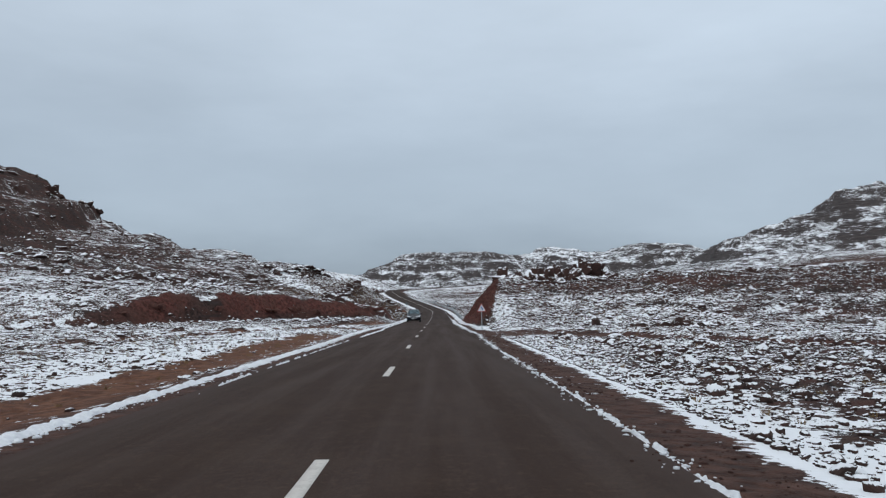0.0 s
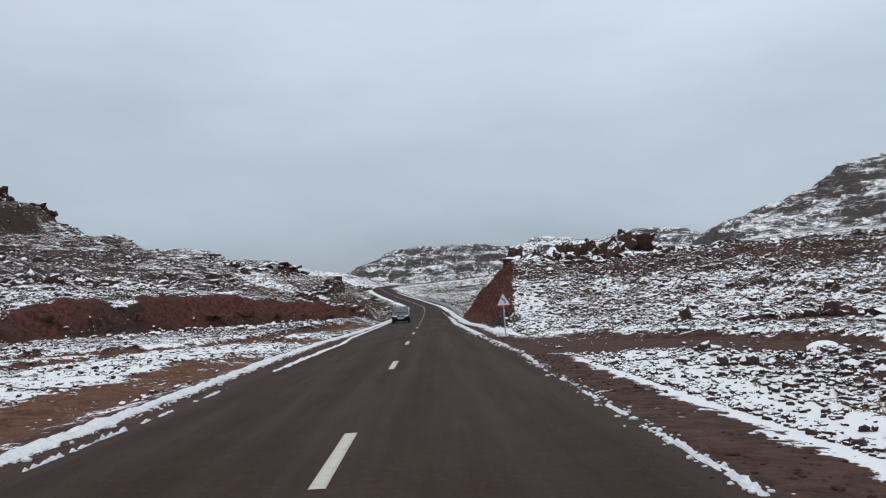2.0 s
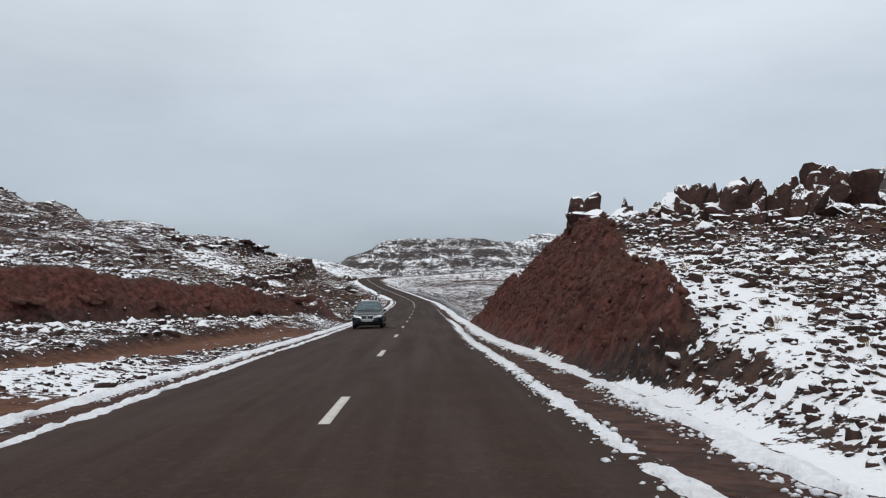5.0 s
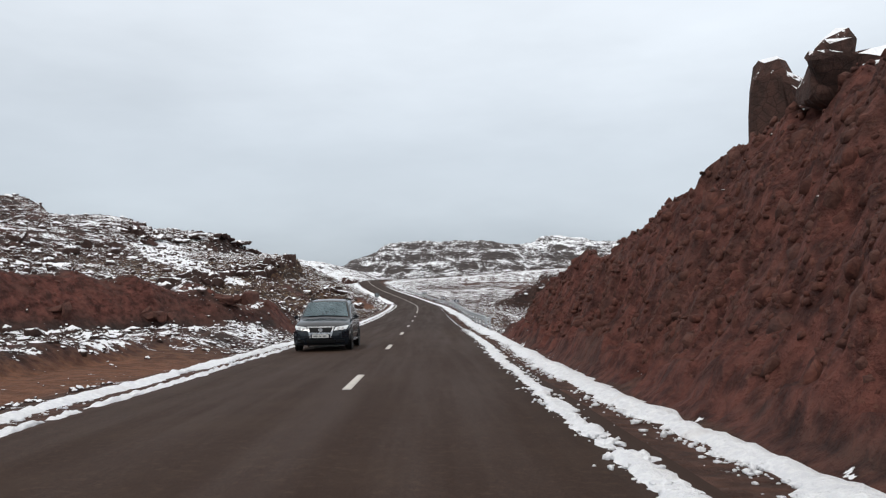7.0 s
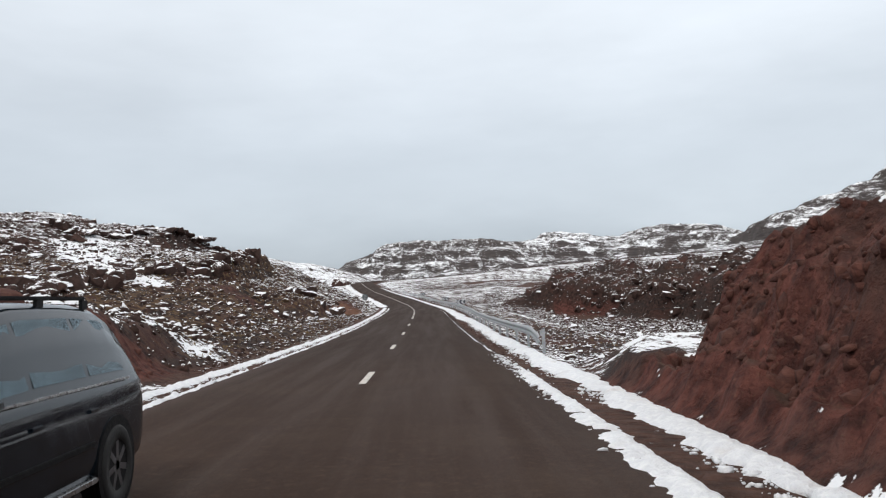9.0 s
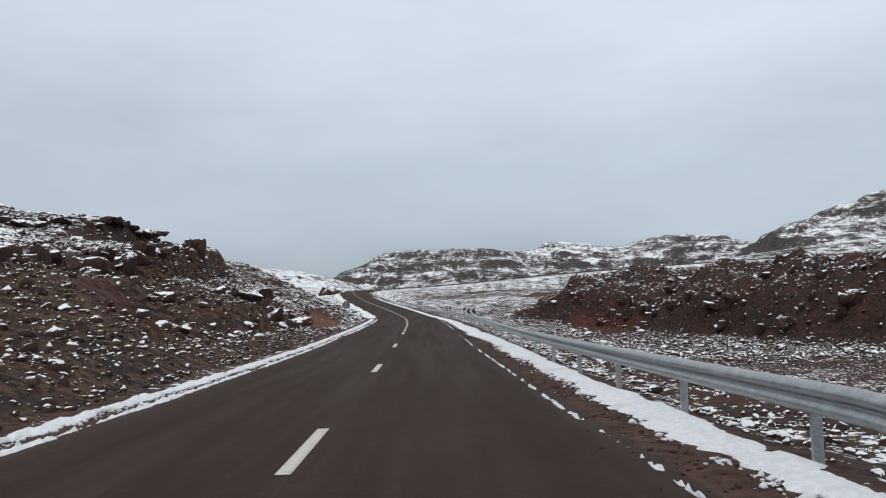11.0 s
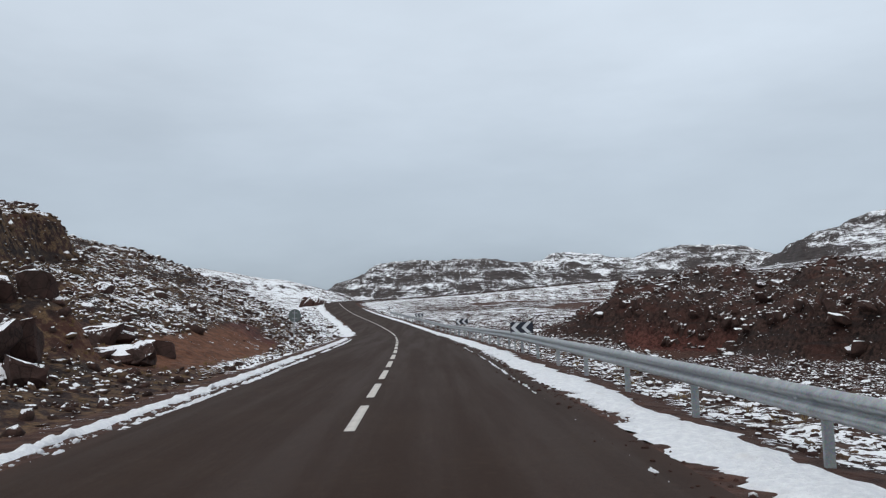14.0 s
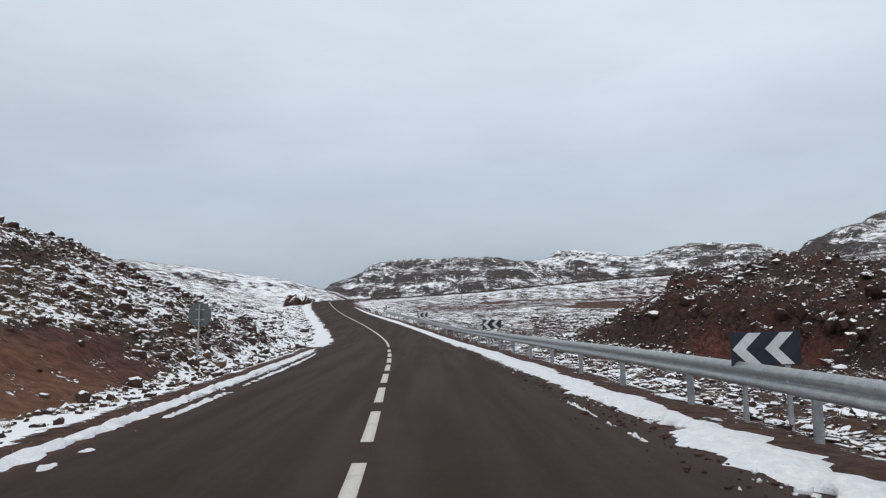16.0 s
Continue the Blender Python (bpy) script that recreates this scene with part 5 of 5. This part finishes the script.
def wheel(car, x, y, r=0.325):
    w = new("wheel")
    w.parent = car
    w.matrix_basis = pose(x, y, r, 0, 0, 0)
    sgn = 1 if x > 0 else -1
    turned = Matrix.Rotation(radians(90), 4, "Y")
    bm = bmesh.new()
    seg, prof = 28, [(0.20, -0.10), (0.29, -0.105), (0.318, -0.09), (r, -0.05), (r, 0.05), (0.318, 0.09), (0.29, 0.105), (0.20, 0.10)]
    rings = [[bm.verts.new((h, rr * math.cos(2 * math.pi * k / seg), rr * math.sin(2 * math.pi * k / seg))) for rr, h in prof] for k in range(seg)]
    for k in range(seg):
        a, b = rings[k], rings[(k + 1) % seg]
        for j in range(len(prof)):
            bm.faces.new((a[j], a[(j + 1) % len(prof)], b[(j + 1) % len(prof)], b[j]))
    bmesh.ops.recalc_face_normals(bm, faces=bm.faces)
    part("tyre", bm, RUBBER, w, "black tyre", flat=False)
    bm = bmesh.new()
    bmesh.ops.create_cone(bm, cap_ends=True, segments=24, radius1=0.205, radius2=0.205, depth=0.12, matrix=turned)
    for k in range(7):
        a = 2 * math.pi * k / 7
        v = bmesh.ops.create_cube(bm, size=1.0, matrix=Matrix.Translation((sgn * 0.075, 0, 0)) @ Matrix.Rotation(a, 4, "X") @ Matrix.Translation((0, 0, 0.1)) @ Matrix.Diagonal((0.03, 0.05, 0.2, 1)))
    part("rim", bm, ALLOY, w, "dull alloy rim")


def car_at(x, y):
    c = new("car")
    c.matrix_world = pose(x, y, float(beside(y, 0)[2]) + 0.02, 0, 0, 0)
    bm = bmesh.new()
    rings = [[bm.verts.new(p) for p in car_ring(s)] for s in CAR]
    n = len(rings[0])
    for a, b in zip(rings, rings[1:]):
        for k in range(n):
            bm.faces.new((a[k], a[(k + 1) % n], b[(k + 1) % n], b[k]))
    bm.faces.new(rings[0])
    bm.faces.new(rings[-1][::-1])
    bmesh.ops.recalc_face_normals(bm, faces=bm.faces)
    bmesh.ops.subdivide_edges(bm, edges=bm.edges[:], cuts=1, use_grid_fill=True, smooth=0.35)
    part("body", bm, CAR_PAINT, c, "glossy black body", flat=False)
    part("windscreen", patch([(1.22, 11.05), (1.22, 6.95), (1.90, 7.05), (1.90, 11.05)], 0.022, 10, 6), GLASS, c, "sloping windscreen")
    for lo, hi in ((1.55, 2.25), (2.32, 3.15), (3.22, 3.95)):
        part("side_window", patch([(lo, 5.12), (hi, 5.12), (hi - (0.1 if hi > 3.8 else 0), 5.9), (max(lo, 1.95) if lo < 1.8 else lo, 5.9)], 0.010), GLASS, c)
        part("side_window", patch([(lo, 12.88), (hi, 12.88), (hi - (0.1 if hi > 3.8 else 0), 12.1), (max(lo, 1.95) if lo < 1.8 else lo, 12.1)], 0.010), GLASS, c)
    part("rear_window", patch([(4.02, 11.1), (4.02, 6.9), (4.30, 6.9), (4.30, 11.1)], 0.010), GLASS, c)
    for sx in (-1, 1):
        lamp = part("headlight", nose_patch(((0.42 * sx, 0.655), (0.80 * sx, 0.70), (0.85 * sx, 0.815), (0.47 * sx, 0.765)), 0.024, 0.05), LAMP, c, "clear almond-shaped headlight")
        for cx, r in ((0.55, 0.045), (0.68, 0.055)):
            bm = disc(bmesh.new(), r, -0.012, 0.02, cx * sx, 0.725, 20)
            for v in bm.verts:
                v.co.y += nose(v.co.x, v.co.z) - 0.026
            part("reflector_bowl", bm, CHROME, lamp)
        part("fog_lamp_recess", nose_patch(((0.50 * sx, 0.29), (0.74 * sx, 0.31), (0.76 * sx, 0.375), (0.50 * sx, 0.36)), 0.040, 0.03), TRIM, c)
        bm = box(bmesh.new(), 0.99 * sx - 0.10, 0.99 * sx + 0.10, 1.36, 1.50, 0.985, 1.125, 0.05)
        box(bm, 0.90 * sx - 0.05, 0.90 * sx + 0.05, 1.41, 1.47, 0.97, 1.01, 0.01)
        part("mirror", bm, CAR_PAINT, c, "black door mirror")
        bm = box(bmesh.new(), 0.60 * sx - 0.018, 0.60 * sx + 0.018, 2.1, 3.7, 1.655, 1.685, 0.010)
        for y0 in (2.12, 2.9, 3.68):
            box(bm, 0.60 * sx - 0.014, 0.60 * sx + 0.014, y0 - 0.05, y0 + 0.05, 1.58, 1.657)
        part("roof_rail", bm, TRIM, c)
        part("sill_trim", box(bmesh.new(), 0.885 * sx - 0.02, 0.885 * sx + 0.02, 1.30, 3.2, 0.27, 0.315, 0.008), CHROME, c)
        part("side_moulding", box(bmesh.new(), 0.898 * sx - 0.014, 0.898 * sx + 0.014, 1.35, 3.15, 0.545, 0.585, 0.006), TRIM, c)
        part("belt_trim", box(bmesh.new(), 0.868 * sx - 0.012, 0.868 * sx + 0.012, 1.50, 3.95, 0.985, 1.003, 0.004), CHROME, c)
        for y0 in (2.15, 3.05):
            part("door_handle", box(bmesh.new(), 0.897 * sx - 0.018, 0.897 * sx + 0.018, y0, y0 + 0.16, 0.80, 0.83, 0.006), CAR_PAINT, c)
        part("wiper", box(bmesh.new(), 0.32 * sx - 0.26, 0.32 * sx + 0.26, 1.17, 1.19, 1.065, 1.078, 0.003), TRIM, c)
        for y0 in (0.92, 3.58):
            bm = bmesh.new()
            bmesh.ops.create_cone(bm, cap_ends=True, segments=28, radius1=0.385, radius2=0.385, depth=0.03, matrix=Matrix.Translation((0.888 * sx, y0, 0.34)) @ Matrix.Rotation(radians(90), 4, "Y"))
            part("wheel_arch", bm, TRIM, c)
            wheel(c, 0.815 * sx, y0)
    part("bumper", nose_patch(((-0.86, 0.22), (0.86, 0.22), (0.885, 0.64), (-0.885, 0.64)), 0.018, 0.14, 24, 6), CAR_PAINT, c, "black front bumper")
    part("grille", nose_patch(((-0.34, 0.60), (0.34, 0.60), (0.385, 0.755), (-0.385, 0.755)), 0.032, 0.03), TRIM, c, "black grille")
    for z in (0.64, 0.68, 0.72):
        part("grille_slat", nose_patch(((-0.35, z - 0.006), (0.35, z - 0.006), (0.36, z + 0.006), (-0.36, z + 0.006)), 0.038, 0.01), TRIM, c)
    frame_ = part("grille_frame", nose_patch(((-0.42, 0.755), (0.42, 0.755), (0.43, 0.785), (-0.43, 0.785)), 0.040, 0.03), CHROME, c, "chrome grille frame")
    for sx in (-1, 1):
        part("frame_side", nose_patch(((0.29 * sx, 0.43), (0.335 * sx, 0.43), (0.43 * sx, 0.77), (0.375 * sx, 0.77)), 0.041, 0.03), CHROME, frame_)
    part("frame_base", nose_patch(((-0.32, 0.545), (0.32, 0.545), (0.345, 0.60), (-0.345, 0.60)), 0.040, 0.03), CHROME, frame_)
    part("badge", disc(bmesh.new(), 0.072, nose(0, 0.675) - 0.062, nose(0, 0.675) - 0.03, 0, 0.675), CHROME, c, "plain round chrome badge")
    plate_y = nose(0, 0.49) - 0.055
    part("plate", box(bmesh.new(), -0.26, 0.26, plate_y, plate_y + 0.02, 0.435, 0.54, 0.004), PLATE, c, "white plate")
    for cx, wd in ((-0.15, 0.13), (0.0, 0.06), (0.14, 0.1)):
        part("plate_bar", box(bmesh.new(), cx - wd / 2, cx + wd / 2, plate_y - 0.003, plate_y - 0.0005, 0.47, 0.51), BACK_S, c)
    part("air_intake", nose_patch(((-0.44, 0.26), (0.44, 0.26), (0.46, 0.385), (-0.46, 0.385)), 0.036, 0.03), TRIM, c)
    part("lip", nose_patch(((-0.82, 0.20), (0.82, 0.20), (0.84, 0.235), (-0.84, 0.235)), 0.050, 0.06, 24, 2), TRIM, c)
    part("bonnet_seam", patch([(0.36, 11.2), (0.36, 6.8), (0.372, 6.8), (0.372, 11.2)], 0.004, 10, 1), TRIM, c)
    return tagged(c, "black compact people carrier driving on the asphalt, headlights off", "car")


car_at(-2.05, 108.2)
